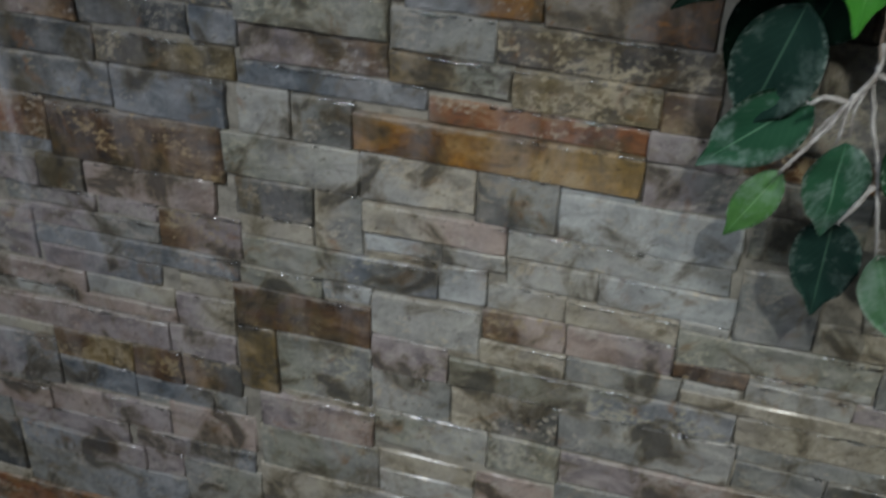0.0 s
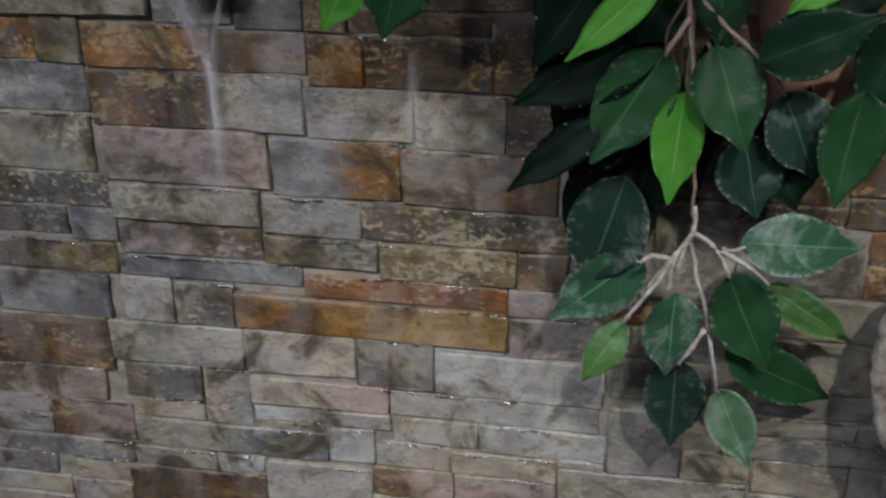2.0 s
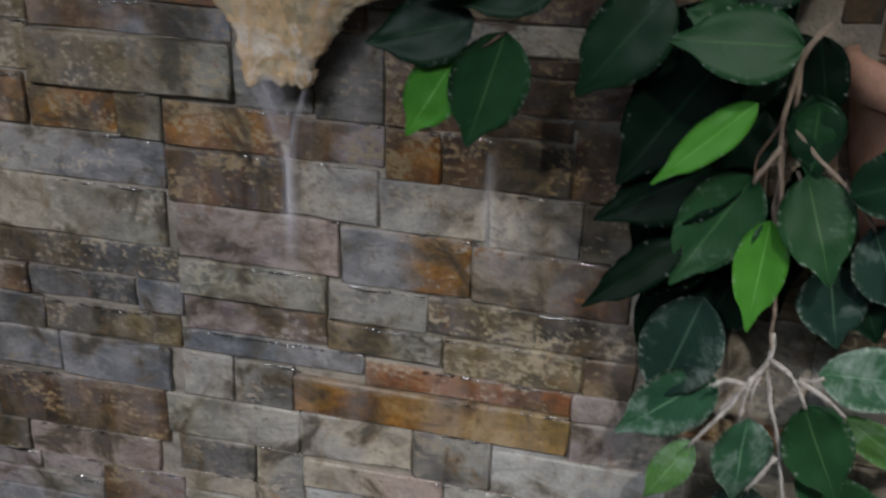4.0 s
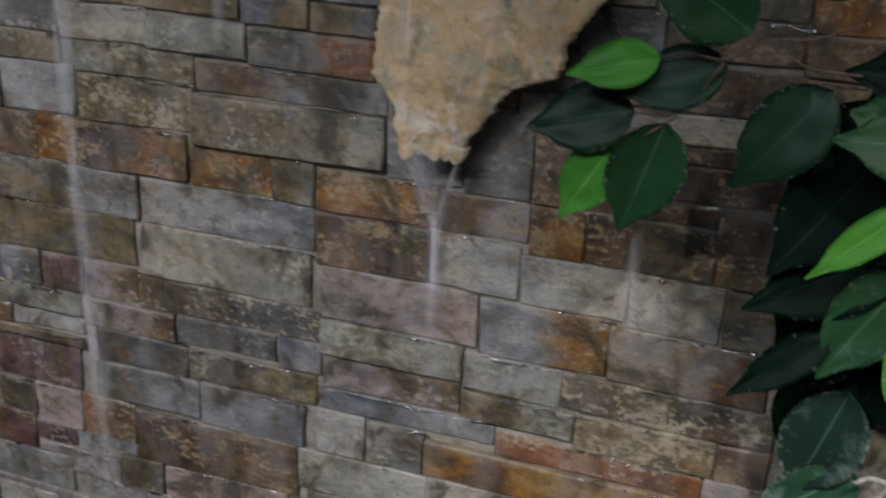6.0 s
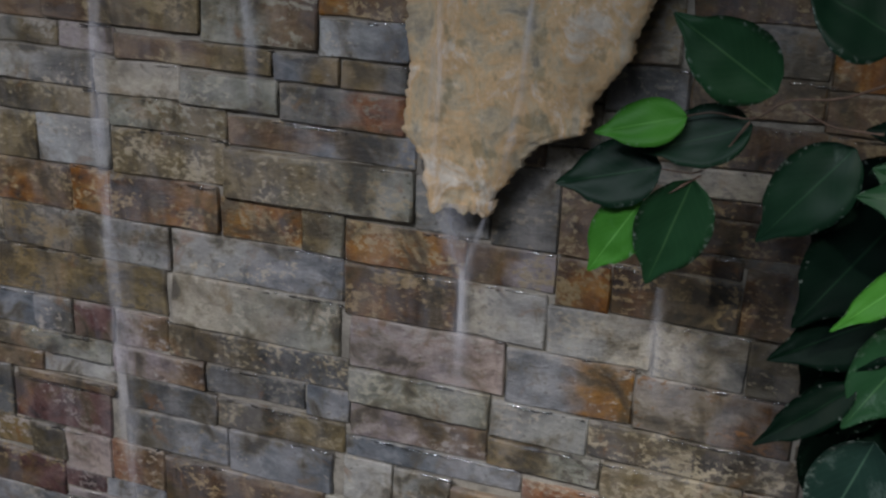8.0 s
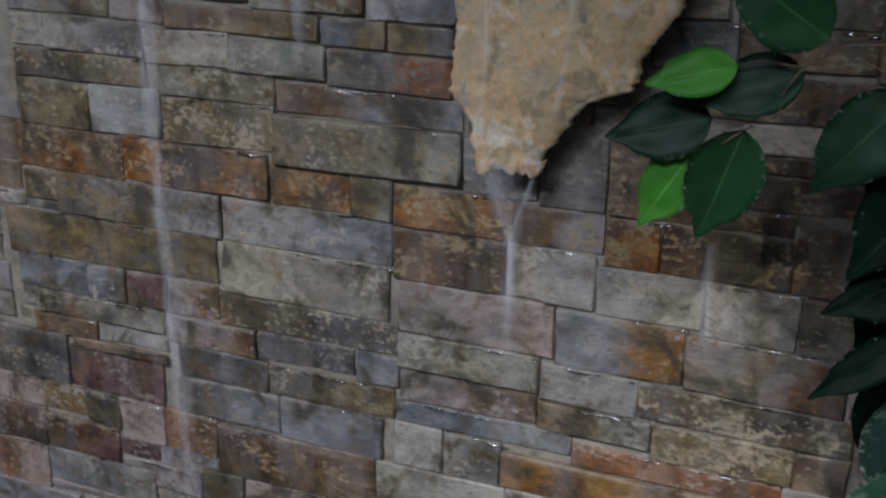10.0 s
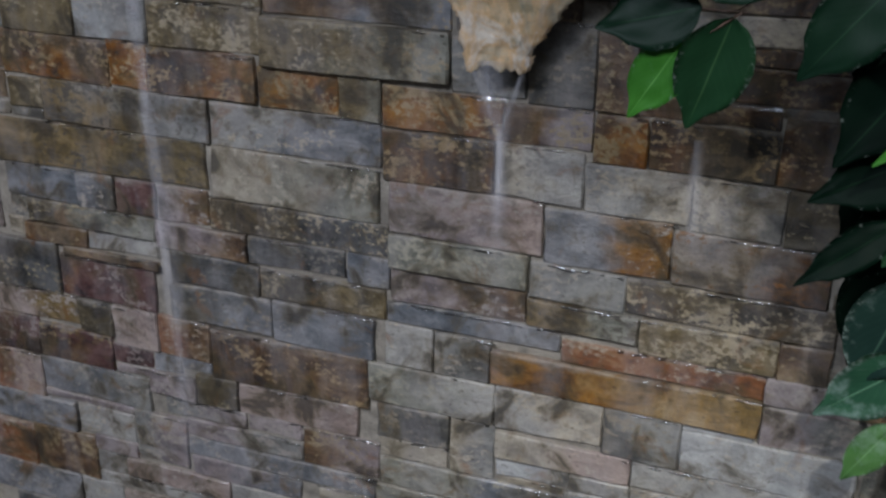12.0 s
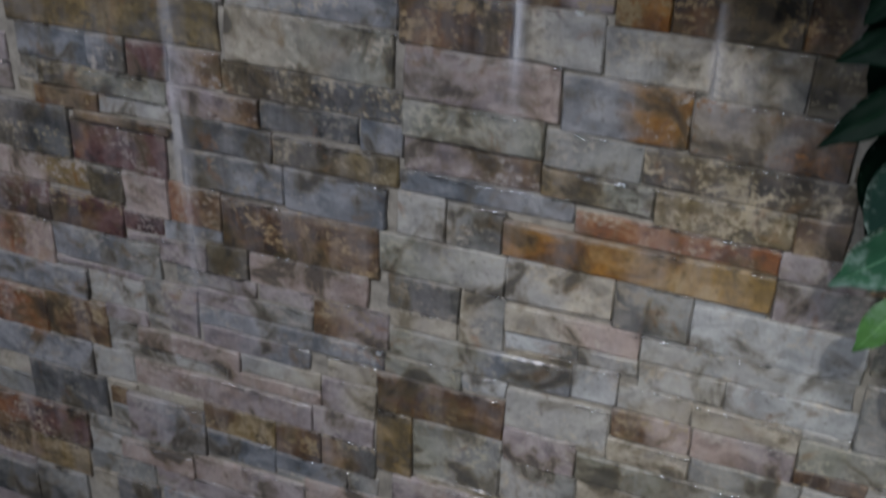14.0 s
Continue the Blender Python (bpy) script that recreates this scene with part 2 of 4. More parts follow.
def plain_material(name, low, high, scale, rough, relief=0.3, metal=0.0):
    m, nodes, links, bsdf = material(name)
    at, rnd = own_space(nodes, links)
    a, b = noise_at(nodes, links, at, scale, 5), noise_at(nodes, links, at, scale * 9, 4)
    tone = ramp(nodes, ((0.3, low), (0.7, high)))
    links.new(a.outputs["Fac"], tone.inputs["Fac"])
    shade = ramp(nodes, ((0.3, (0.8, 0.8, 0.8)), (0.7, (1.1, 1.1, 1.1))))
    links.new(b.outputs["Fac"], shade.inputs["Fac"])
    links.new(mix(nodes, links, 0.8, tone.outputs["Color"], shade.outputs["Color"], "MULTIPLY"), bsdf.inputs["Base Color"])
    bsdf.inputs["Roughness"].default_value, bsdf.inputs["Metallic"].default_value = rough, metal
    bump(nodes, links, ((a.outputs["Fac"], 0.6), (b.outputs["Fac"], 0.6)), bsdf, relief, 0.003)
    return m


def leaf_material(name, low, high, rib, frost):
    """A waxy artificial leaf: pale midrib and side veins, lime bloom where water has dried."""
    m, nodes, links, bsdf = material(name)
    at, rnd = own_space(nodes, links)
    a = noise_at(nodes, links, at, 25, 4)
    tone = ramp(nodes, ((0.3, low), (0.75, high)))
    links.new(a.outputs["Fac"], tone.inputs["Fac"])
    uv = nodes.new("ShaderNodeUVMap")
    uv.uv_map = "leaf"
    cut = nodes.new("ShaderNodeSeparateXYZ")
    links.new(uv.outputs["UV"], cut.inputs[0])
    away = nodes.new("ShaderNodeMath")
    away.operation = "ABSOLUTE"
    links.new(cut.outputs["X"], away.inputs[0])
    line = ramp(nodes, ((0.012, (0.8, 0.8, 0.8)), (0.04, (0, 0, 0))))
    links.new(away.outputs[0], line.inputs["Fac"])
    # side veins sweep forward from the midrib
    lean = nodes.new("ShaderNodeMath")
    lean.operation, lean.inputs[1].default_value = "MULTIPLY_ADD", -0.35
    links.new(away.outputs[0], lean.inputs[0])
    links.new(cut.outputs["Y"], lean.inputs[2])
    wave = nodes.new("ShaderNodeMath")
    wave.operation, wave.inputs[1].default_value = "MULTIPLY", 75
    links.new(lean.outputs[0], wave.inputs[0])
    sine = nodes.new("ShaderNodeMath")
    sine.operation = "SINE"
    links.new(wave.outputs[0], sine.inputs[0])
    side = ramp(nodes, ((0.82, (0, 0, 0)), (1.0, (0.07, 0.07, 0.07))))
    links.new(sine.outputs[0], side.inputs["Fac"])
    colour = mix(nodes, links, side.outputs["Color"], tone.outputs["Color"], rib)
    colour = mix(nodes, links, line.outputs["Color"], colour, rib)
    bloom = noise_at(nodes, links, at, 32, 8, 0.70, 0.3)
    cover = ramp(nodes, ((0.66 - 0.28 * frost, (0, 0, 0)), (0.86 - 0.2 * frost, (0.75 * min(1, frost * 1.6),) * 3)))
    links.new(bloom.outputs["Fac"], cover.inputs["Fac"])
    colour = mix(nodes, links, cover.outputs["Color"], colour, (0.30, 0.38, 0.35))
    # a ragged white fringe of lime along the margin
    rim = ramp(nodes, ((0.80, (0, 0, 0)), (0.97, (0.62, 0.62, 0.62))))
    links.new(away.outputs[0], rim.inputs["Fac"])
    broken = noise_at(nodes, links, at, 300, 4, 0.6)
    tatter = ramp(nodes, ((0.60 - 0.22 * frost, (0, 0, 0)), (0.74 - 0.2 * frost, (1, 1, 1))))
    links.new(broken.outputs["Fac"], tatter.inputs["Fac"])
    colour = mix(nodes, links, mix(nodes, links, 1.0, rim.outputs["Color"], tatter.outputs["Color"], "MULTIPLY"), colour, (0.36, 0.42, 0.38))
    links.new(colour, bsdf.inputs["Base Color"])
    bsdf.inputs["Roughness"].default_value = 0.52
    bsdf.inputs["Specular IOR Level"].default_value = 0.18 if frost > 0.13 else 0.05
    bump(nodes, links, ((sine.outputs[0], 0.06), (line.outputs["Color"], 0.5), (bloom.outputs["Fac"], 0.3)), bsdf, 0.35, 0.001)
    return m


STONE = {k: stone_material(k) for k in TONES}
OWN_STONE = stone_material()
LEAF = {
    # deep: the dark leaf again, with the foliage's shade put into its colour
    "deep": leaf_material("leaf_shaded", (0.0015, 0.006, 0.0035), (0.003, 0.011, 0.006), (0.008, 0.025, 0.012), 0.05),
    "dark": leaf_material("leaf_dark", (0.003, 0.016, 0.008), (0.007, 0.029, 0.013), (0.016, 0.05, 0.022), 0.14),
    "green": leaf_material("leaf_green", (0.009, 0.038, 0.014), (0.016, 0.060, 0.022), (0.045, 0.11, 0.04), 0.25),
    "bright": leaf_material("leaf_bright", (0.035, 0.15, 0.016), (0.06, 0.22, 0.026), (0.12, 0.32, 0.07), 0.2),
    "lime": leaf_material("leaf_lime", (0.05, 0.14, 0.035), (0.09, 0.20, 0.055), (0.18, 0.32, 0.13), 0.5),
    "frost": leaf_material("leaf_frost", (0.009, 0.026, 0.020), (0.017, 0.044, 0.033), (0.06, 0.12, 0.08), 0.42),
    "frostgreen": leaf_material("leaf_frostgreen", (0.017, 0.06, 0.031), (0.03, 0.095, 0.048), (0.11, 0.22, 0.13), 0.6),
    "pale": leaf_material("leaf_pale", (0.07, 0.16, 0.08), (0.11, 0.22, 0.11), (0.2, 0.34, 0.2), 0.8),
}
MORTAR = plain_material("mortar", (0.15, 0.135, 0.11), (0.37, 0.335, 0.27), 38, 0.6, 0.9)
PLASTER = plain_material("plaster", (0.30, 0.30, 0.29), (0.36, 0.35, 0.34), 3, 0.8, 0.1)
FLOORING = plain_material("floor_tile", (0.20, 0.18, 0.16), (0.28, 0.26, 0.23), 6, 0.45, 0.1)
BARK = plain_material("twig_bark", (0.22, 0.19, 0.165), (0.58, 0.55, 0.52), 110, 0.75, 0.8)
THINBARK = plain_material("thin_twig_bark", (0.05, 0.03, 0.02), (0.16, 0.10, 0.07), 70, 0.8, 0.8)
DARKBARK = plain_material("stem_bark", (0.13, 0.095, 0.07), (0.36, 0.28, 0.22), 70, 0.8, 0.8)
METAL = plain_material("lamp_metal", (0.5, 0.5, 0.5), (0.6, 0.6, 0.6), 8, 0.35, 0.05, 1.0)


def water_material():
    m, nodes, links, bsdf = material("water")
    bsdf.inputs["Base Color"].default_value = (1, 1, 1, 1)
    bsdf.inputs["Roughness"].default_value, bsdf.inputs["IOR"].default_value = 0.06, 1.33
    bsdf.inputs["Transmission Weight"].default_value = 1.0
    bsdf.inputs["Coat Weight"].default_value, bsdf.inputs["Coat IOR"].default_value, bsdf.inputs["Coat Roughness"].default_value = 1.0, 2.3, 0.06
    at, rnd = own_space(nodes, links, squash=(1, 1, 0.22))
    a = noise_at(nodes, links, at, 160, 3)
    bump(nodes, links, ((a.outputs["Fac"], 1.0),), bsdf, 0.12, 0.001)
    return m


def spray_material():
    """Fast thin water blurred to a milky veil: mostly clear, whiter where it is broken up."""
    m, nodes, links, bsdf = material("falling_water")
    at, rnd = own_space(nodes, links, squash=(1, 1, 0.12))
    a = noise_at(nodes, links, at, 130, 4, 0.6)
    uv = nodes.new("ShaderNodeUVMap")
    uv.uv_map = "flow"
    cut = nodes.new("ShaderNodeSeparateXYZ")
    links.new(uv.outputs["UV"], cut.inputs[0])
    across = ramp(nodes, ((0.0, (1, 1, 1)), (0.35, (0.75, 0.75, 0.75)), (0.7, (0.2, 0.2, 0.2)), (1.0, (0, 0, 0))))
    links.new(cut.outputs["X"], across.inputs["Fac"])
    along = ramp(nodes, ((0.0, (1, 1, 1)), (0.75, (0.7, 0.7, 0.7)), (1.0, (0, 0, 0))))
    links.new(cut.outputs["Y"], along.inputs["Fac"])
    veil = ramp(nodes, ((0.3, (0.10, 0.10, 0.10)), (0.75, (0.46, 0.46, 0.46))))
    links.new(a.outputs["Fac"], veil.inputs["Fac"])
    alpha = mix(nodes, links, 1.0, veil.outputs["Color"], across.outputs["Color"], "MULTIPLY")
    alpha = mix(nodes, links, 1.0, alpha, along.outputs["Color"], "MULTIPLY")
    links.new(alpha, bsdf.inputs["Alpha"])
    bsdf.inputs["Base Color"].default_value = (0.80, 0.80, 0.84, 1)
    bsdf.inputs["Roughness"].default_value = 0.25
    bump(nodes, links, ((a.outputs["Fac"], 1.0),), bsdf, 0.5, 0.002)
    return m


WATER, SPRAY = water_material(), spray_material()


def tongue_material():
    m, nodes, links, bsdf = material("sandstone")
    at, rnd = own_space(nodes, links, squash=(1.1, 1, 0.8))
    a = noise_at(nodes, links, at, 26, 7, 0.7, 0.8)
    tone = ramp(nodes, ((0.34, (0.30, 0.27, 0.21)), (0.43, (0.53, 0.43, 0.28)), (0.54, (0.64, 0.43, 0.22)), (0.64, (0.70, 0.62, 0.50))))
    links.new(a.outputs["Fac"], tone.inputs["Fac"])
    b = noise_at(nodes, links, at, 55, 4, 0.6)
    moss = ramp(nodes, ((0.58, (0, 0, 0)), (0.66, (0.5, 0.5, 0.5))))
    links.new(b.outputs["Fac"], moss.inputs["Fac"])
    colour = mix(nodes, links, moss.outputs["Color"], tone.outputs["Color"], (0.16, 0.16, 0.09))
    run = nodes.new("ShaderNodeMapping")
    run.inputs["Scale"].default_value = (1, 1, 0.12)
    links.new(at, run.inputs["Vector"])
    streak = noise_at(nodes, links, run.outputs["Vector"], 75, 4, 0.6, 0.3)
    pale = ramp(nodes, ((0.55, (0, 0, 0)), (0.68, (0.5, 0.5, 0.5))))
    links.new(streak.outputs["Fac"], pale.inputs["Fac"])
    colour = mix(nodes, links, pale.outputs["Color"], colour, (0.50, 0.46, 0.39))
    f = noise_at(nodes, links, at, 210, 4, 0.7)
    grain = ramp(nodes, ((0.3, (0.75, 0.74, 0.72)), (0.7, (1.1, 1.1, 1.1))))
    links.new(f.outputs["Fac"], grain.inputs["Fac"])
    colour = mix(nodes, links, 0.7, colour, grain.outputs["Color"], "MULTIPLY")
    links.new(colour, bsdf.inputs["Base Color"])
    bsdf.inputs["Roughness"].default_value = 0.42
    bsdf.inputs["Coat Weight"].default_value, bsdf.inputs["Coat Roughness"].default_value = 0.2, 0.15
    bump(nodes, links, ((a.outputs["Fac"], 1.0), (b.outputs["Fac"], 0.6), (f.outputs["Fac"], 0.4)), bsdf, 0.6, 0.004)
    return m


SANDSTONE = tongue_material()


# ---- helpers of this scene ----
def mesh_of(name, bm, mat, smooth=True):
    me = bpy.data.meshes.new(name)
    bm.to_mesh(me)
    bm.free()
    me.materials.append(mat)
    for p in me.polygons:
        p.use_smooth = smooth
    return me


def part(name, bm, mat, parent, label="", smooth=True):
    ob = new(name, mesh_of(name, bm, mat, smooth))
    ob.parent = parent
    if label:
        tagged(ob, label)
    return ob


def box(bm, x0, x1, y0, y1, z0, z1):
    vs = [bm.verts.new((x, y, z)) for z in (z0, z1) for y in (y0, y1) for x in (x0, x1)]
    for q in ((0, 2, 3, 1), (4, 5, 7, 6), (0, 1, 5, 4), (2, 6, 7, 3), (0, 4, 6, 2), (1, 3, 7, 5)):
        bm.faces.new([vs[i] for i in q])


def setting(name, dims, mat, label):
    bm = bmesh.new()
    box(bm, *dims)
    return tagged(new(name, mesh_of(name, bm, mat, False)), label, name.split("_")[0], kind="structure")


# ---- the room ----
wall = setting("wall_north", (-2.2, 2.2, 0.0040, 0.16, 0, 2.5), MORTAR, "wet stacked-stone water wall with beige mortar behind it")
setting("floor", (-2.2, 2.2, -3.2, 0.16, -0.1, 0), FLOORING, "plain brown-grey tiled floor in front of the wall")
setting("ceiling", (-2.2, 2.2, -3.2, 0.16, 2.5, 2.6), PLASTER, "plain pale plaster ceiling that closes the room out of view")
setting("wall_south", (-2.2, 2.2, -3.3, -3.2, 0, 2.5), PLASTER, "plain pale plaster wall opposite the water wall")
setting("wall_east", (2.2, 2.3, -3.2, 0.16, 0, 2.5), PLASTER, "plain pale plaster side wall")
setting("wall_west", (-2.3, -2.2, -3.2, 0.16, 0, 2.5), PLASTER, "plain pale plaster side wall")


def ring(bm, r0, r1, z0, z1, n=28):
    rows = [[bm.verts.new((r * math.cos(2 * math.pi * i / n), r * math.sin(2 * math.pi * i / n), z)) for i in range(n)]
            for r, z in ((r0, z0), (r1, z0), (r1, z1), (r0, z1))]
    for k in range(4):
        for i in range(n):
            bm.faces.new((rows[k][i], rows[k][(i + 1) % n], rows[(k + 1) % 4][(i + 1) % n], rows[(k + 1) % 4][i]))


for x, y, z in DOWNLIGHTS:
    lamp = tagged(new("downlight"), "round metal lamp housing added under the ceiling, out of view", "lamp", "ceiling lights")
    lamp.location = (x, y, 2.5)
    bm = bmesh.new()
    ring(bm, 0.05, 0.07, -0.09, 0.0)
    part("housing", bm, METAL, lamp)


# ---- the stones of the wall ----
rng = random.Random(4)


def stone_bmesh(w, h, deep, seed):
    """A split-faced ledge stone: uneven flat front, narrow broken rim, ragged edges; its centre at the origin, front towards -y."""
    r = random.Random(seed)
    nx, rim = max(3, min(8, round(w / 0.016) + 1)), min(0.0013, h * 0.15)
    us = [-w / 2] + [-w / 2 + rim + (w - 2 * rim) * i / (nx - 2) for i in range(nx - 1)] + [w / 2]
    vs = [-h / 2, -h / 2 + rim, 0, h / 2 - rim, h / 2]
    nz = len(vs) - 1
    bm = bmesh.new()
    grid = []
    skew, lift, tilt = r.uniform(-0.0010, 0.0010), r.uniform(-0.0010, 0.0010), r.uniform(-0.0008, 0.0008)
    for j, z0 in enumerate(vs):
        row = []
        for i, x0 in enumerate(us):
            # the outline wanders, and the row behind the rim follows it
            x = x0 + 0.0014 * noise.noise((z0 * 60 + math.copysign(5, x0), seed * 0.9, 3))
            z = z0 + 0.0013 * noise.noise((x0 * 34, seed * 1.3, math.copysign(7, z0))) * abs(z0) / (h / 2) + skew * 2 * x0 / w
            n = noise.noise((x0 * 30 + seed * 3.1, z0 * 45, seed * 1.7))
            y = 0.0016 * n + lift * z0 / h + tilt * x0 / w
            if i in (0, nx) or j in (0, nz):
                x += r.uniform(-0.0006, 0.0006)
                z += r.uniform(-0.0004, 0.0004)
                y += 0.0012 + r.uniform(0, 0.0006)
                if i in (0, nx) and j in (0, nz):
                    x -= math.copysign(r.uniform(0, 0.0014), x)
                    z -= math.copysign(r.uniform(0, 0.0010), z)
            row.append(bm.verts.new((x, y, z)))
        grid.append(row)
    for j in range(nz):
        for i in range(nx):
            bm.faces.new((grid[j][i], grid[j][i + 1], grid[j + 1][i + 1], grid[j + 1][i]))
    # the arris between rim and front stays crisp
    for k in range(1, nx - 1):
        for j in (1, nz - 1):
            bm.edges.get((grid[j][k], grid[j][k + 1])).smooth = False
    for j in range(1, nz - 1):
        for k in (1, nx - 1):
            bm.edges.get((grid[j][k], grid[j + 1][k])).smooth = False
    edge = grid[0] + [row[-1] for row in grid[1:]] + grid[-1][-2::-1] + [row[0] for row in grid[-2:0:-1]]
    back = [bm.verts.new((v.co.x, deep, v.co.z)) for v in edge]
    for k in range(len(edge)):
        m = (k + 1) % len(edge)
        bm.faces.new((edge[m], edge[k], back[k], back[m]))
        bm.edges.get((edge[k], edge[m])).smooth = False
    return bm


LAID = []


def set_stone(x0, x1, z0, z1, kind, proud):
    """One stone, as a part of the wall; it carries its own tones."""
    w, h = x1 - x0 - 0.0009, z1 - z0 - 0.0011
    seed = len(LAID) + 1
    bm = stone_bmesh(w, h, 0.022 + proud, seed)
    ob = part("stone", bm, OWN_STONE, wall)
    ob.location = ((x0 + x1) / 2, -proud, (z0 + z1) / 2)
    ob.rotation_euler.y = rng.uniform(-0.007, 0.007)
    ends = "/".join(ALIAS.get(k, k) for k in kind.split("/")).split("/")
    for end, k in (("a", ends[0]), ("b", ends[-1])):
        for tone, colour in zip(("dark_", "mid_", "light_"), TONES[k]):
            ob[tone + end] = colour
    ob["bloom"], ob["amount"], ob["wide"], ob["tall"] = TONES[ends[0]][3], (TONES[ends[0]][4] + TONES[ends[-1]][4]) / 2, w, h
    LAID.append((x0, x1, z0, z1, proud))
    return ob


def lay(*stones):
    """Stones of a course in centimetres: left, right, bottom, top, kind."""
    for x0, x1, z0, z1, kind in stones:
        set_stone(x0 / 100, x1 / 100, z0 / 100, z1 / 100, kind, PROUD.get(kind, 0.0022) + rng.uniform(-0.0010, 0.0030))


PROUD = {"greengrey": 0.004, "orange": 0.003, "olivespot/greengrey": 0.006, "rustdark": 0.001, "darkbrown": 0.001}
lay((-37.2, -29.4, 150.3, 154.8, "rust/brown"), (-14.2, -9.4, 149.0, 155.0, "rust/cream"), (-74.6, -62.9, 147.9, 153.0, "greybrown"), (-62.9, -47.6, 147.9, 153.8, "brown/olive"), (-47.6, -37.2, 147.4, 153.6, "greengrey/brown"), (-37.1, -29.4, 147.2, 150.3, "bluewhite/slateblue"), (-72.6, -61.5, 145.6, 147.9, "grey/olive"), (-61.5, -55.9, 145.5, 147.9, "mauve"))
lay((-55.9, -41.1, 145.2, 147.4, "brown/olive"), (-41.1, -35.3, 144.9, 147.2, "slateblue/ochre"), (-35.3, -29.6, 144.8, 147.1, "ochre/darkgrey"), (-14.5, -8.6, 145.6, 149.0, "slate"), (-72.2, -58.1, 139.8, 142.4, "darkolive/olive"), (-68.7, -58.1, 142.4, 145.5, "lightgrey/darkgrey"), (-58.1, -49.6, 142.1, 145.2, "beige/cream"), (-56.9, -45.4, 139.4, 142.1, "greengrey/olive"))
lay((-49.6, -40.6, 142.1, 144.9, "greengrey"), (-40.6, -29.7, 141.6, 144.8, "darkgrey/redrust"), (-11.2, 1.0, 142.3, 145.6, "darkbrown"), (-7.7, -2.3, 140.1, 142.3, "cream"), (-72.5, -64.5, 135.3, 139.8, "olive"), (-64.5, -56.9, 135.4, 139.8, "bluewhite/grey"), (-56.9, -45.7, 135.3, 139.4, "olivespot"), (-45.7, -28.8, 134.7, 139.0, "olivespot/greengrey"))
lay((-45.4, -28.7, 139.0, 141.6, "brown/slateblue"), (-28.8, -22.5, 134.2, 138.8, "grey"), (-22.5, -17.1, 134.0, 140.7, "darkgrey"), (-17.1, -13.9, 134.0, 140.5, "rustbrown"), (-11.1, 1.7, 135.8, 138.6, "darkbrown"), (-7.2, -1.7, 138.6, 140.1, "rustdark"), (-73.1, -61.3, 131.1, 135.3, "rust/brown"), (-61.3, -57.1, 131.1, 135.4, "rust"))
lay((-57.1, -46.3, 131.1, 135.3, "rustdark/rust"), (-46.3, -38.6, 130.9, 134.7, "rust"), (-38.6, -34.8, 130.9, 134.7, "olive/greengrey"), (-34.8, -24.4, 130.6, 134.2, "rustorange/rust"), (-24.4, -17.0, 130.6, 134.0, "rustbrown/mauve"), (-13.9, -3.3, 133.9, 135.8, "darkbrown"), (-3.2, 2.0, 129.8, 135.2, "rustdark"), (-69.1, -51.3, 127.0, 131.1, "ochre/grey"))
lay((-51.3, -34.8, 126.8, 130.9, "lightgrey/bluegrey"), (-34.8, -24.9, 126.0, 130.6, "rustdark"), (-24.9, -17.5, 126.0, 130.6, "cream/lightgrey"), (-17.0, -12.8, 129.9, 133.9, "darkbrown/rust"), (-12.8, -3.2, 129.9, 133.9, "rustdark/darkspot"), (-75.6, -52.0, 122.4, 127.0, "ochre/olive"), (-51.5, -35.1, 121.8, 126.8, "beige/olivegrey"), (-17.5, -9.1, 125.7, 129.9, "lightgrey/cream"))
lay((-9.1, -2.1, 125.2, 129.8, "cream/darkgrey"), (-2.1, 4.2, 125.2, 129.8, "darkolive"), (-74.8, -66.4, 118.8, 122.3, "slateblue"), (-66.4, -62.2, 118.8, 122.4, "bluegrey/slate"), (-62.2, -57.7, 118.8, 122.3, "maroon"), (-57.7, -52.0, 118.7, 122.3, "mauve/brown"), (-34.2, -20.6, 121.3, 126.0, "mauve/pink"), (-20.6, -10.2, 120.7, 125.7, "bluegrey/rustgold"))
lay((-10.2, 1.9, 120.5, 125.2, "greyrust/rustdark"), (6.3, 15.2, 114.1, 122.5, "cream"), (-72.6, -58.0, 116.4, 118.8, "darkolive/greengrey"), (-58.0, -48.3, 115.9, 118.7, "mauve/brown"), (-52.0, -34.2, 118.7, 121.8, "darkspot/slate"), (-48.3, -38.4, 115.9, 118.6, "slate"), (-38.4, -34.2, 115.6, 118.6, "slateblue/bluegrey"), (-34.2, -21.7, 118.0, 121.3, "greengrey"))
lay((-34.2, -21.7, 114.7, 118.0, "mauve/brown"), (-21.7, -13.5, 117.3, 120.7, "grey"), (-13.5, 2.9, 117.3, 120.5, "darkspot"), (15.2, 24.4, 115.2, 121.2, "grey"), (-79.6, -69.8, 108.7, 114.3, "darkolive/slate"), (-73.3, -65.9, 114.3, 116.4, "greybrown"), (-69.0, -57.9, 113.3, 114.3, "brown/darkbrown"), (-56.7, -47.1, 112.6, 115.9, "slate"))
lay((-47.1, -34.6, 112.6, 115.6, "darkolive/olive"), (-34.6, -18.6, 112.6, 114.7, "slateblue/bluegrey"), (-21.7, -12.2, 114.7, 117.3, "ochre/greengrey"), (-18.6, -1.8, 111.8, 114.0, "redrust"), (-12.2, -1.2, 114.0, 117.3, "olivespot"), (-1.2, 2.8, 114.0, 117.3, "brown"), (16.3, 27.6, 111.4, 115.2, "beige"), (-69.8, -58.7, 108.7, 113.3, "mauvemaroon/maroon"))
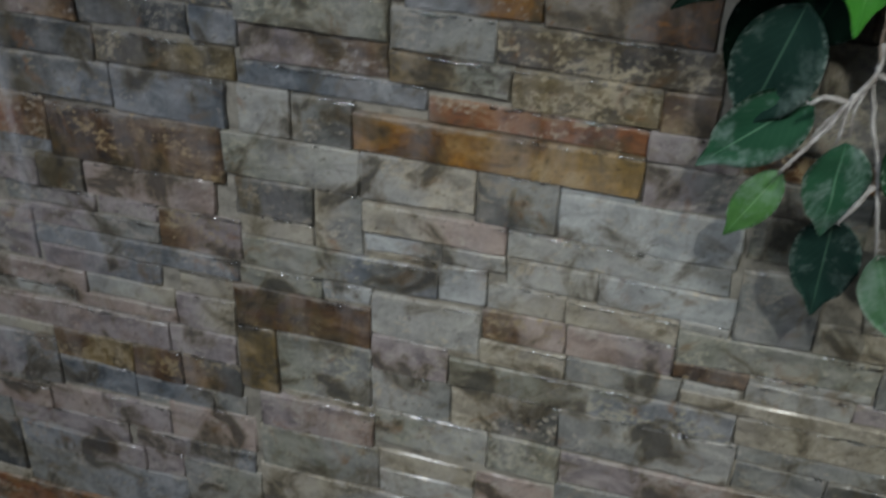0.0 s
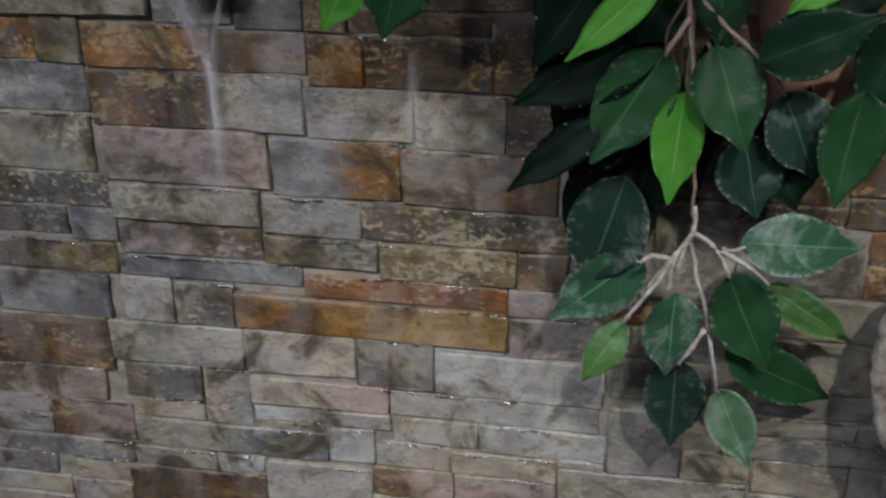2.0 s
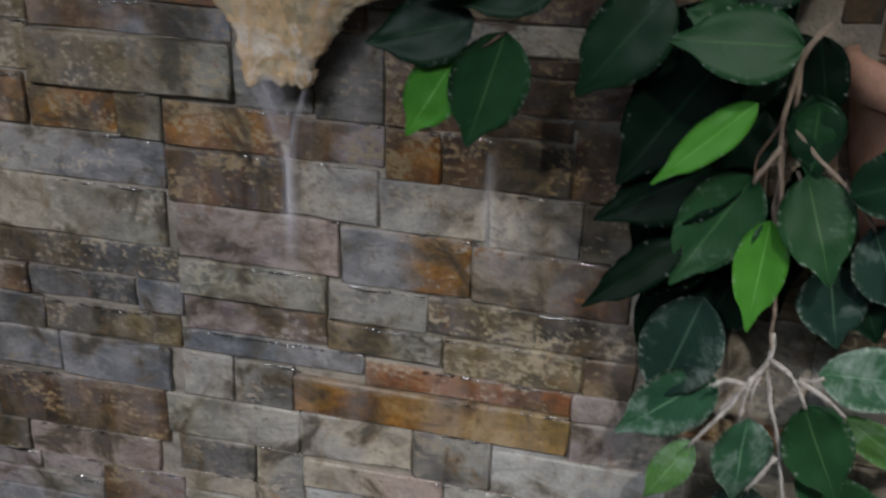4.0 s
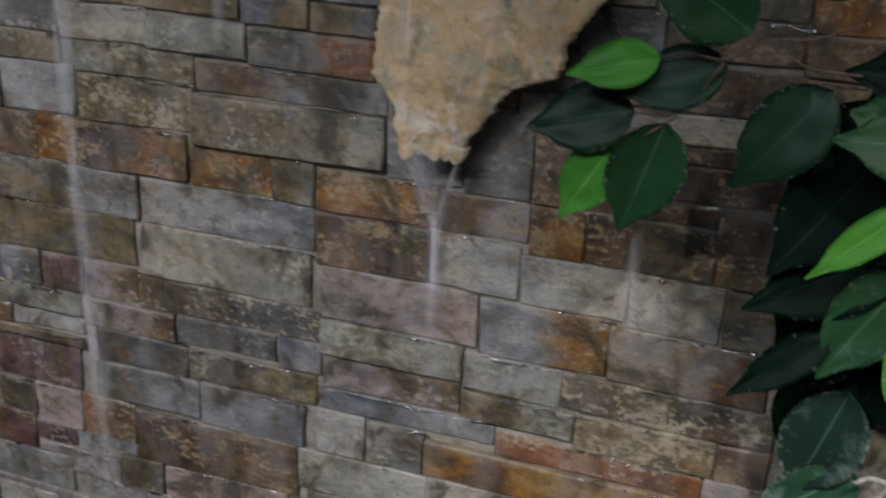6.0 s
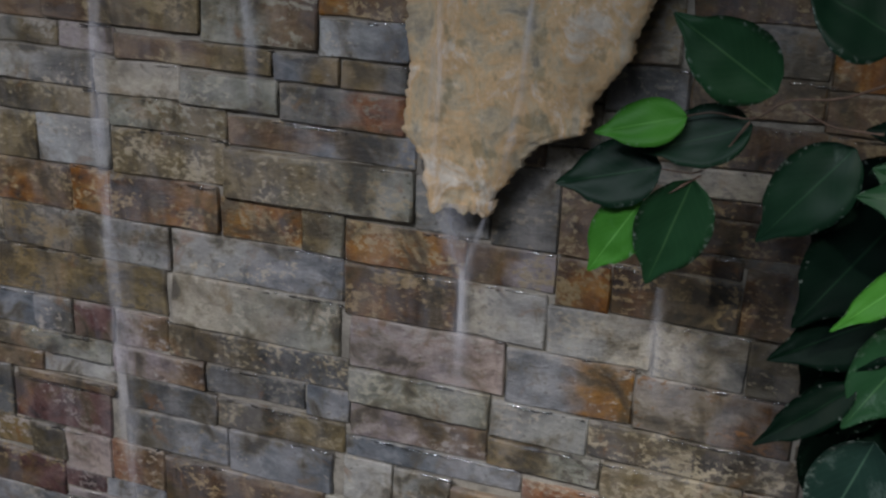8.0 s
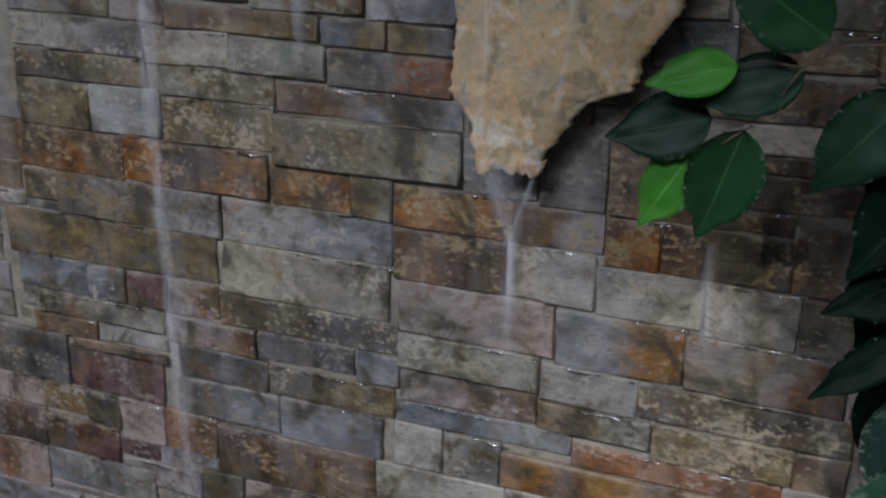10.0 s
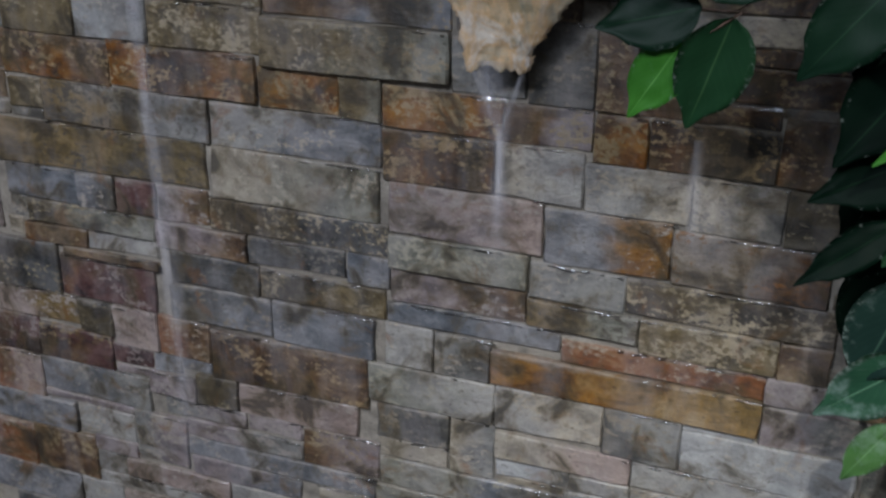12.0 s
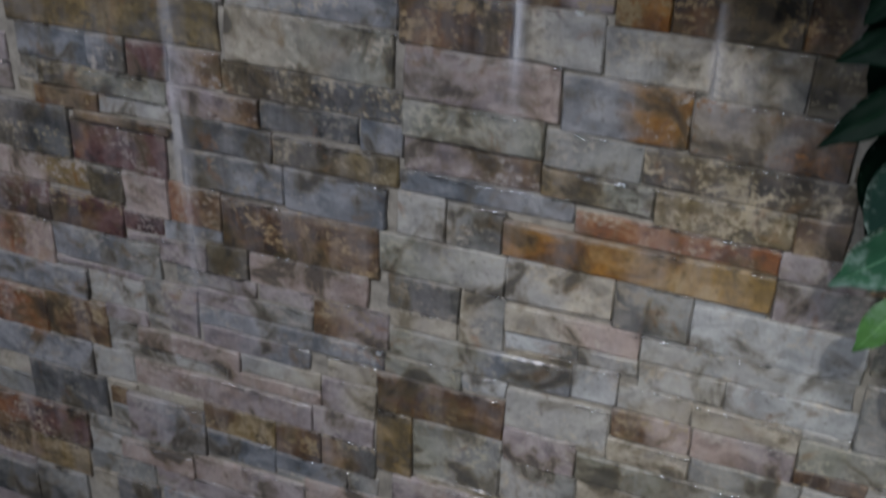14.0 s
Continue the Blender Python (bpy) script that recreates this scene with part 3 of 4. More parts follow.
lay((-57.0, -46.0, 108.7, 112.6, "darkgrey/bluegrey"), (-46.0, -35.7, 108.3, 112.6, "bluegrey/slateblue"), (-34.7, -30.0, 108.3, 112.6, "lightgrey"), (-30.0, -24.7, 108.3, 112.6, "grey/darkgrey"), (-24.7, -1.8, 108.4, 111.8, "orange"), (-1.8, 6.5, 107.6, 111.4, "mauve/grey"), (-1.8, 4.9, 111.4, 114.0, "mauve"), (16.4, 28.5, 106.8, 111.4, "beige"))
lay((-80.0, -68.2, 105.5, 108.7, "pink/ochre"), (-68.2, -64.1, 105.0, 108.7, "darkolive"), (-64.1, -58.8, 104.3, 108.7, "pink"), (-58.8, -53.0, 104.3, 108.7, "redrust/brown"), (-53.0, -36.4, 102.9, 108.3, "rustdark/brown"), (-36.4, -24.2, 104.1, 108.3, "greengrey/lightgrey"), (-24.2, -14.5, 104.1, 108.4, "lightgrey/cream"), (-14.5, -7.9, 103.7, 108.4, "darkgrey/grey"))
lay((-7.9, 6.1, 103.4, 107.6, "bluewhite"), (16.9, 29.1, 104.2, 106.8, "grey"), (-82.0, -73.5, 101.0, 105.5, "maroon"), (-73.5, -64.6, 101.0, 105.0, "darkbrown/maroon"), (-64.6, -59.9, 102.1, 104.3, "maroon"), (-60.6, -55.1, 99.4, 102.1, "mauve"), (-59.9, -56.6, 102.1, 104.3, "bluegrey"), (-55.1, -50.3, 99.4, 102.9, "darkolive"))
lay((-50.3, -37.5, 99.4, 102.9, "pink"), (-35.5, -28.4, 100.4, 104.1, "darkgrey"), (-28.4, -24.1, 98.2, 104.1, "beige/grey"), (-24.1, -11.8, 100.9, 103.7, "beige/pink"), (-11.8, 5.9, 100.8, 103.4, "lightgrey/bluewhite"), (6.6, 12.7, 97.2, 103.9, "grey"), (15.3, 26.1, 102.3, 104.2, "beige"), (15.7, 28.7, 100.0, 102.3, "grey"))
lay((-81.5, -73.9, 95.9, 101.0, "redrust/pink"), (-73.9, -60.6, 97.0, 101.0, "bluegrey/grey"), (-58.9, -49.7, 97.4, 99.4, "grey/mauve"), (-43.5, -35.4, 95.2, 99.4, "brown/mauve"), (-35.4, -28.5, 98.2, 100.4, "beige"), (-35.4, -17.4, 95.1, 98.2, "greengrey/slateblue"), (-17.4, -13.2, 95.4, 99.1, "bluewhite"), (-17.2, -11.7, 99.1, 100.9, "lightgrey"))
lay((-13.2, -6.6, 95.4, 98.1, "lightgrey/beige"), (-11.7, -4.2, 98.1, 100.8, "lightgrey"), (-4.2, 6.6, 97.8, 100.8, "bluewhite"), (12.7, 18.4, 97.1, 100.0, "beige"), (18.5, 26.0, 96.5, 100.0, "beige"), (-82.3, -70.2, 92.3, 95.9, "bluegrey"), (-62.9, -56.7, 91.1, 96.9, "grey/mauve"), (-56.7, -43.5, 95.2, 97.4, "mauve/grey"))
lay((-56.7, -35.8, 93.0, 95.2, "bluegrey"), (-35.8, -27.9, 92.9, 95.1, "greengrey"), (-23.5, -13.6, 90.3, 94.8, "lightgrey"), (-13.5, -6.3, 92.1, 95.4, "brown/pink"), (-6.6, 2.6, 95.4, 97.8, "beige"), (-6.3, 2.6, 92.2, 95.4, "pink/mauve"), (2.6, 18.2, 93.9, 97.1, "greengrey"), (18.2, 28.0, 93.1, 96.5, "grey"))
lay((-85.0, -76.3, 86.6, 91.8, "redrust"), (-76.3, -68.3, 86.6, 92.3, "brown"), (-64.6, -52.1, 88.1, 90.5, "pink"), (-56.4, -43.9, 90.5, 93.0, "mauve/slateblue"), (-52.1, -42.8, 88.2, 90.5, "lightgrey/beige"), (-42.8, -36.7, 86.5, 90.4, "mauve/beige"), (-42.1, -36.6, 90.4, 92.9, "rustbeige"), (-36.6, -23.5, 88.3, 92.9, "darkbrown"))
lay((-23.5, -16.3, 86.4, 90.3, "mauve"), (-13.6, -6.1, 89.5, 92.1, "beige"), (-6.1, 3.5, 89.5, 92.2, "grey"), (2.6, 8.7, 92.2, 93.9, "redbrown"), (3.5, 20.3, 89.5, 91.1, "beige"), (17.0, 28.4, 91.1, 93.0, "greymauve"), (-86.3, -71.0, 82.4, 86.6, "bluegrey"), (-65.5, -43.9, 83.0, 86.3, "pink/mauve"))
lay((-53.8, -42.8, 86.4, 88.1, "pink"), (-43.9, -37.0, 83.0, 86.4, "mauve"), (-36.7, -32.8, 80.7, 88.3, "ochregrey"), (-32.7, -23.6, 81.4, 88.3, "greengrey/grey"), (-23.6, -16.0, 81.6, 86.4, "lightgrey/grey"), (-16.3, 8.4, 86.4, 89.5, "greengrey/bluegrey"), (-16.0, -6.2, 81.6, 86.4, "beige/darkgrey"), (-6.2, 8.9, 81.7, 86.4, "grey/lightgrey"))
lay((8.4, 21.3, 86.4, 89.5, "beige"), (8.9, 22.0, 84.6, 86.4, "grey"), (-80.2, -69.7, 76.8, 82.3, "slate"), (-57.1, -48.4, 79.2, 83.0, "brown/ochre"), (-48.4, -43.1, 78.9, 83.0, "darkbrown"), (-43.1, -36.7, 78.9, 83.0, "brown/darkgrey"), (16.5, 23.8, 81.2, 84.6, "darkgrey"), (-67.1, -57.1, 75.3, 81.3, "mauve/bluegrey"))
lay((-57.1, -48.6, 75.7, 79.2, "slateblue"), (-48.6, -40.0, 76.5, 78.9, "slateblue/bluegrey"), (-34.9, -23.4, 76.4, 80.7, "mauve/pink"), (-23.4, -12.4, 77.4, 81.6, "greengrey/lightgrey"), (-12.4, -5.8, 77.3, 81.6, "greengrey"), (-5.8, 19.4, 77.6, 81.2, "mauve/pink"), (-88.8, -73.0, 71.3, 76.4, "redrust/maroon"), (-68.7, -59.0, 71.7, 74.4, "pink"))
lay((-59.0, -45.2, 71.8, 75.3, "pink/mauve"), (-45.2, -35.8, 71.8, 76.5, "pinkbeige"), (-35.3, -23.0, 70.9, 76.4, "greengrey/grey"), (-89.8, -73.7, 66.8, 71.3, "rustbrown/ochre"), (-64.3, -50.4, 68.9, 71.7, "mauve"), (-49.5, -36.1, 69.2, 71.8, "mauve/bluegrey"), (-35.6, -14.8, 66.3, 70.9, "beige/grey"), (-81.9, -74.5, 60.6, 66.8, "slate/grey"))
lay((-70.2, -64.2, 61.1, 68.4, "slate"), (-63.5, -48.9, 65.6, 68.9, "bluegrey/mauve"), (-44.4, -35.6, 62.6, 69.2, "grey/greengrey"), (-91.1, -81.9, 60.2, 65.6, "slate"), (-64.2, -44.4, 59.7, 65.6, "grey/bluegrey"), (-73.7, -49.6, 55.3, 59.7, "redrust/rust"))

# smaller stones fill what the named ones leave open
CELL = 0.005
X0, X1, Z0, Z1 = -0.98, 0.52, 0.50, 1.80
COLS, ROWS = round((X1 - X0) / CELL), round((Z1 - Z0) / CELL)
taken = np.zeros((ROWS, COLS), bool)
for x0, x1, z0, z1, proud in LAID:
    taken[max(0, round((z0 - Z0) / CELL)):max(0, round((z1 - Z0) / CELL)), max(0, round((x0 - X0) / CELL)):max(0, round((x1 - X0) / CELL))] = True
LOW = ("mauve", "pink", "bluegrey", "grey", "grey", "beige", "mauve", "lightgrey", "brown", "beige")
HIGH = ("olive", "brown", "darkgrey", "grey", "olivespot", "greengrey", "darkspot", "cream")
BRIGHT = ("lightgrey", "bluewhite", "beige", "grey", "greengrey", "lightgrey")
DIM = ("brown", "darkolive", "darkbrown", "brown", "rustdark", "darkspot", "rust", "darkgrey")
SMALL = []
for j in range(ROWS - 1, -1, -1):
    for i in range(COLS):
        if taken[j, i]:
            continue
        limit, tall, n, k = rng.randint(14, 40), rng.choice((5, 6, 6, 7, 8)), 0, 1
        while i + n < COLS and n < limit and not taken[j, i + n]:
            n += 1
        while k < tall and j - k >= 0 and not taken[j - k, i:i + n].any():
            k += 1
        taken[j - k + 1:j + 1, i:i + n] = True
        if n < 4 or k < 2 or n < k:
            continue
        x, z = X0 + i * CELL, Z0 + (j + 1) * CELL
        if max(n, k) > 24 and min(n, k) < 3:
            continue
        kinds = (DIM if z > 1.13 else BRIGHT) if x > -0.1 else HIGH if z > 1.24 else LOW if x < -0.3 or z < 0.8 else BRIGHT
        SMALL.append((x, x + n * CELL, z - k * CELL, z, rng.choice(kinds), rng.uniform(0.0, 0.003)))
# those in the middle of the wall are parts, the outer ones one mesh
SMALL.sort(key=lambda s: math.hypot((s[0] + s[1]) / 2 + 0.2, (s[2] + s[3]) / 2 - 1.08))
INNER = max(0, 300 - len(LAID))
for s in SMALL[:INNER]:
    set_stone(*s)
verts, quads, slots, names = [], [], [], sorted(STONE)
for x0, x1, z0, z1, kind, proud in SMALL[INNER:]:
    bm = stone_bmesh(x1 - x0 - 0.002, z1 - z0 - 0.0016, 0.022 + proud, len(verts) + 5)
    bm.verts.index_update()
    first, centre = len(verts), Vector(((x0 + x1) / 2, -proud, (z0 + z1) / 2))
    verts += [tuple(v.co + centre) for v in bm.verts]
    for f in bm.faces:
        quads.append([first + v.index for v in f.verts])
        slots.append(names.index(kind))
    bm.free()
    LAID.append((x0, x1, z0, z1, proud))
me = bpy.data.meshes.new("edge_stones")
me.from_pydata(verts, [], quads)
for name in names:
    me.materials.append(STONE[name])
me.polygons.foreach_set("material_index", slots)
edge_stones = tagged(new("edge_stones", me), kind="stuff")
edge_stones.parent = wall

# mortar and lime between the stones, lapping over their rims here and there
STEP = 0.0032
nx, nz = round((X1 - X0) / STEP), round((Z1 - Z0) / STEP)
verts = []
for j in range(nz + 1):
    for i in range(nx + 1):
        x, z = X0 + i * STEP, Z0 + j * STEP
        y = 0.0012 + 0.0018 * noise.noise((x * 22, z * 22, 5)) + 0.0010 * noise.noise((x * 120, z * 120, 9))
        verts.append((x, y, z))
quads = [(k, k + 1, k + nx + 2, k + nx + 1) for j in range(nz) for k in range(j * (nx + 1), j * (nx + 1) + nx)]
me = bpy.data.meshes.new("mortar")
me.from_pydata(verts, [], quads)
me.materials.append(MORTAR)
me.polygons.foreach_set("use_smooth", [True] * len(quads))
mortar = tagged(new("mortar", me), kind="stuff")
mortar.parent = wall

# the rest of the wall, beyond the part that the camera passes
far = bmesh.new()
z = 0.0
while z < 2.47:
    h = rng.uniform(0.02, 0.035)
    x = -2.2
    while x < 2.18:
        w = min(rng.uniform(0.08, 0.24), 2.2 - x)
        if x + w < X0 or x > X1 or z + h < Z0 or z > Z1:
            box(far, x + 0.001, x + w - 0.001, -rng.uniform(0, 0.006), 0.012, z + 0.001, z + h - 0.001)
        x += w
    z += h
tagged(part("outer_stones", far, STONE["brown"], wall, "", False), kind="stuff")


# ---- the sandstone spout ----
def spout():
    """A thin ragged flagstone that hangs from the wall and lets the water down over its face."""
    r = random.Random(11)
    bm = bmesh.new()
    left = ((1.365, -0.268), (1.376, -0.267), (1.409, -0.271), (1.433, -0.287), (1.471, -0.282), (1.526, -0.284), (1.60, -0.286), (1.70, -0.29))
    right = ((1.365, -0.226), (1.389, -0.215), (1.415, -0.195), (1.431, -0.184), (1.443, -0.152), (1.465, -0.147), (1.499, -0.124), (1.54, -0.111), (1.60, -0.09), (1.70, -0.06))
    rows, n, steps = [], 30, 130
    for s in range(steps + 1):
        z = 1.374 + (1.70 - 1.374) * (s / steps) ** 1.25
        a = np.interp(z, *zip(*left)) + 0.003 * noise.noise((z * 90, 1, 0)) + 0.0018 * noise.noise((z * 390, 5, 0)) + r.uniform(-0.0007, 0.0007)
        b = np.interp(z, *zip(*right)) + 0.004 * noise.noise((z * 75, 7, 0)) + 0.0032 * noise.noise((z * 330, 2, 0)) + r.uniform(-0.0012, 0.0012)
        row = []
        for i in range(n + 1):
            u = i / n
            x = a + (b - a) * u
            out = 0.036 + 0.075 * (z - 1.368) - 0.006 * (2 * u - 1) ** 2
            y = -out + 0.004 * noise.noise((x * 45, z * 14, 3)) + 0.002 * noise.noise((x * 150, z * 60, 5)) + 0.001 * noise.noise((x * 420, z * 260, 8))
            sag = (0.012 * noise.noise((x * 75, 4, 9)) + 0.004 * noise.noise((x * 260, 1, 2))) * max(0, 1 - s / 16)
            row.append(bm.verts.new((x, y, z + sag)))
        rows.append(row)
    for s in range(steps):
        for i in range(n):
            bm.faces.new((rows[s][i], rows[s][i + 1], rows[s + 1][i + 1], rows[s + 1][i]))
    rim = rows[0] + [row[-1] for row in rows[1:]] + rows[-1][-2::-1] + [row[0] for row in rows[-2:0:-1]]
    back = [bm.verts.new((v.co.x + r.uniform(-0.001, 0.001), v.co.y + 0.010 + r.uniform(-0.002, 0.002) + max(0, v.co.z - 1.62) * 0.9, v.co.z)) for v in rim]
    for k in range(len(rim)):
        m = (k + 1) % len(rim)
        bm.faces.new((rim[m], rim[k], back[k], back[m]))
    bm.faces.new(back)
    return tagged(new("rock_spout", mesh_of("rock_spout", bm, SANDSTONE)), "ragged tan sandstone slab with water running over it", "rock")


spout()


# ---- the foliage ----
def leaf_bmesh(base, tip, width, seed):
    """An ovate leaf with a drawn-out tip, folded a little along its midrib; 0.5 mm thick."""
    r = random.Random(seed)
    base, tip = Vector(base), Vector(tip)
    axis = tip - base
    length = axis.length
    axis.normalize()
    face = Vector((r.uniform(-0.25, 0.25), -1, 0.35 + r.uniform(-0.2, 0.2)))
    face = (face - axis * face.dot(axis)).normalized()
    side = axis.cross(face)
    fold, droop, curl = r.uniform(0.10, 0.26), r.uniform(0.0, 0.10), r.uniform(-0.12, 0.12)
    bm = bmesh.new()
    uv = bm.loops.layers.uv.new("leaf")
    nl, nw = 18, 4
    where = {}

    def place(u, v, off):
        half = 0.5 * width * (math.sin(math.pi * min(1, u) ** 0.72) ** 0.85 if 0 < u < 1 else 0.0)
        if u > 0.72:
            half *= 1 - 0.28 * math.sin(math.pi * (u - 0.72) / 0.28)
        half = max(half, 0.0006)
        wob = 1 + 0.04 * noise.noise((u * 9, seed * 2.3, v))
        bend = droop * length * (4 * u * (1 - u)) - fold * half * (1 - abs(v)) + curl * half * v + 0.0025 * noise.noise((u * 4, v * 2, seed))
        return base + axis * (u * length) + side * (v * half * wob) + face * (bend + off)

    sheets = []
    for off in (0.0, -0.0005):
        rows = []
        for a in range(nl + 1):
            row = []
            for b in range(-nw, nw + 1):
                p = bm.verts.new(place(a / nl, b / nw, off))
                where[p] = (b / nw, a / nl)
                row.append(p)
            rows.append(row)
        sheets.append(rows)
    faces = []
    for k, rows in enumerate(sheets):
        for a in range(nl):
            for b in range(2 * nw):
                q = (rows[a][b], rows[a][b + 1], rows[a + 1][b + 1], rows[a + 1][b])
                faces.append(bm.faces.new(q if k == 0 else q[::-1]))
    top, low = sheets
    for a in range(nl):
        for b in (0, 2 * nw):
            faces.append(bm.faces.new((top[a][b], top[a + 1][b], low[a + 1][b], low[a][b])))
    bm.normal_update()
    for f in faces:
        for loop in f.loops:
            loop[uv].uv = where[loop.vert]
    return bm


plant = tagged(new("ficus_garland"), "hanging artificial ficus branches with glossy green leaves", "plant")
plant.location = (0.15, -0.02, 1.75)


def hang(ob):
    ob.matrix_parent_inverse = plant.matrix_basis.inverted()
    return ob


WORDS = {"deep": "green leaf painted very dark to stand for shade", "dark": "dark green waxy leaf", "green": "mid-green waxy leaf", "bright": "bright green young leaf", "lime": "yellow-green leaf with lime spots",
         "frost": "dark green leaf filmed with dried lime", "frostgreen": "green leaf filmed with dried lime", "pale": "pale green leaf filmed with dried lime"}


def grow(leaves):
    for k, (base, tip, width, kind) in enumerate(leaves):
        seed = round(1000 * abs(base[0]) + 7000 * abs(tip[2])) + k
        hang(part("leaf", leaf_bmesh(base, tip, width, seed), LEAF[kind], plant, WORDS[kind]))


def twig(*points, thick=0.0017, mat=None):
    """A knobbly stem along the points, thinner to its end."""
    pts = [Vector(p) for p in points]
    fine = []
    for a, b in zip(pts, pts[1:]):
        n = max(2, round((b - a).length / 0.006))
        fine += [a.lerp(b, k / n) for k in range(n)]
    fine.append(pts[-1])
    for _ in range(2):
        fine = [fine[0]] + [(fine[k - 1] + fine[k] * 2 + fine[k + 1]) / 4 for k in range(1, len(fine) - 1)] + [fine[-1]]
    bm = bmesh.new()
    rings, n = [], 7
    for k, p in enumerate(fine):
        d = (fine[min(k + 1, len(fine) - 1)] - fine[max(k - 1, 0)]).normalized()
        u = d.orthogonal().normalized()
        v = d.cross(u)
        s = thick * (1.15 - 0.5 * k / len(fine)) * (1 + 0.5 * noise.noise((k * 0.9, points[0][0] * 90, 2)))
        p = p + Vector((noise.noise((k * 0.35, points[0][2] * 40, 1)), noise.noise((k * 0.35, points[0][2] * 40, 6)), 0)) * 0.0022
        rings.append([bm.verts.new(p + u * (s * math.cos(6.2832 * i / n)) + v * (s * math.sin(6.2832 * i / n))) for i in range(n)])
    for a, b in zip(rings, rings[1:]):
        for i in range(n):
            bm.faces.new((a[i], a[(i + 1) % n], b[(i + 1) % n], b[i]))
    bm.faces.new(rings[0][::-1])
    bm.faces.new(rings[-1])
    if not mat:
        # short frayed bristles, white with lime
        r = random.Random(round(points[0][2] * 9000 + points[-1][0] * 7000))
        for p in fine[1:]:
            for _ in range(3):
                d = Vector((r.uniform(-1, 1), r.uniform(-1, 0.4), r.uniform(-1, 1))).normalized()
                u = d.orthogonal().normalized() * 0.00045
                v = d.cross(u)
                tip = bm.verts.new(p + d * r.uniform(0.0022, 0.0050))
                foot = [bm.verts.new(p + o) for o in (u, v * 0.9 - u * 0.5, -v * 0.9 - u * 0.5)]
                for k in range(3):
                    bm.faces.new((foot[k], foot[(k + 1) % 3], tip))
    return hang(part("twig", bm, mat or BARK, plant, "rough grey-brown twig"))


leaves_front = [
    ((0.098, -0.105, 1.342), (0.094, -0.110, 1.269), 0.032, "bright"),
    ((0.115, -0.100, 1.371), (0.137, -0.115, 1.308), 0.046, "green"),
    ((0.086, -0.100, 1.367), (0.044, -0.105, 1.292), 0.048, "green"),
    ((0.080, -0.120, 1.417), (0.027, -0.130, 1.366), 0.023, "bright"),
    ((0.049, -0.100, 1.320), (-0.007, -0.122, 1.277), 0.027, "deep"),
    ((0.067, -0.085, 1.276), (0.043, -0.060, 1.177), 0.055, "frost"),
    ((0.082, -0.080, 1.216), (0.019, -0.060, 1.149), 0.045, "frostgreen"),
    ((0.073, -0.080, 1.164), (0.045, -0.070, 1.105), 0.027, "lime"),
    ((0.105, -0.095, 1.198), (0.104, -0.085, 1.126), 0.042, "frostgreen"),
    ((0.111, -0.080, 1.138), (0.113, -0.060, 1.046), 0.045, "frost"),
    ((0.138, -0.095, 1.214), (0.171, -0.090, 1.140), 0.048, "green"),
    ((0.143, -0.085, 1.148), (0.228, -0.030, 1.082), 0.038, "green"),
    ((0.162, -0.090, 1.207), (0.239, -0.030, 1.131), 0.027, "lime"),
    ((0.143, -0.095, 1.239), (0.224, -0.070, 1.228), 0.042, "frostgreen"),
    ((0.140, -0.095, 1.124), (0.172, -0.066, 1.038), 0.035, "pale"),
]
leaves_right = [
    ((0.139, -0.085, 1.309), (0.153, -0.080, 1.250), 0.046, "frost"),
    ((0.159, -0.090, 1.340), (0.185, -0.080, 1.280), 0.045, "frost"),
    ((0.204, -0.100, 1.346), (0.196, -0.100, 1.269), 0.042, "green"),
    ((0.139, -0.110, 1.364), (0.202, -0.130, 1.400), 0.040, "dark"),
    ((0.180, -0.120, 1.426), (0.151, -0.120, 1.396), 0.024, "bright"),
    ((0.111, -0.100, 1.419), (0.121, -0.100, 1.369), 0.033, "dark"),
    ((0.208, -0.090, 1.420), (0.167, -0.090, 1.386), 0.037, "dark"),
    ((0.157, -0.070, 1.303), (0.178, -0.070, 1.253), 0.046, "dark"),
    ((0.220, -0.090, 1.388), (0.206, -0.090, 1.325), 0.038, "dark"),
    ((0.099, -0.130, 1.453), (0.028, -0.140, 1.453), 0.044, "green"),
    ((0.025, -0.100, 1.471), (-0.024, -0.100, 1.405), 0.048, "dark"),
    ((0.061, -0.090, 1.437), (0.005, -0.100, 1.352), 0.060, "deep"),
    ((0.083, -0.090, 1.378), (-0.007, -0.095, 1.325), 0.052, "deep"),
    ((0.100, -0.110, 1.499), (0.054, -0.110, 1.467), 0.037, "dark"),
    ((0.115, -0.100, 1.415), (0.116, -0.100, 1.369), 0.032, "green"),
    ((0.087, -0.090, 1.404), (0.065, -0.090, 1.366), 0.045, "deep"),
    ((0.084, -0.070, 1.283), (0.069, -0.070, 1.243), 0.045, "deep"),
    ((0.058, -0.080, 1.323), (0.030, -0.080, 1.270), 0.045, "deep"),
]
leaves_upper = [
    ((-0.023, -0.120, 1.502), (-0.085, -0.130, 1.544), 0.047, "green"),
    ((0.039, -0.130, 1.540), (-0.019, -0.140, 1.570), 0.058, "dark"),
    ((-0.072, -0.120, 1.483), (-0.125, -0.130, 1.469), 0.030, "bright"),
    ((-0.034, -0.115, 1.481), (-0.097, -0.120, 1.458), 0.039, "dark"),
    ((-0.085, -0.110, 1.448), (-0.150, -0.115, 1.430), 0.044, "dark"),
    ((-0.094, -0.115, 1.427), (-0.125, -0.112, 1.373), 0.036, "bright"),
    ((-0.064, -0.120, 1.445), (-0.088, -0.106, 1.368), 0.048, "green"),
    ((0.065, -0.120, 1.459), (0.035, -0.120, 1.465), 0.031, "green"),
]
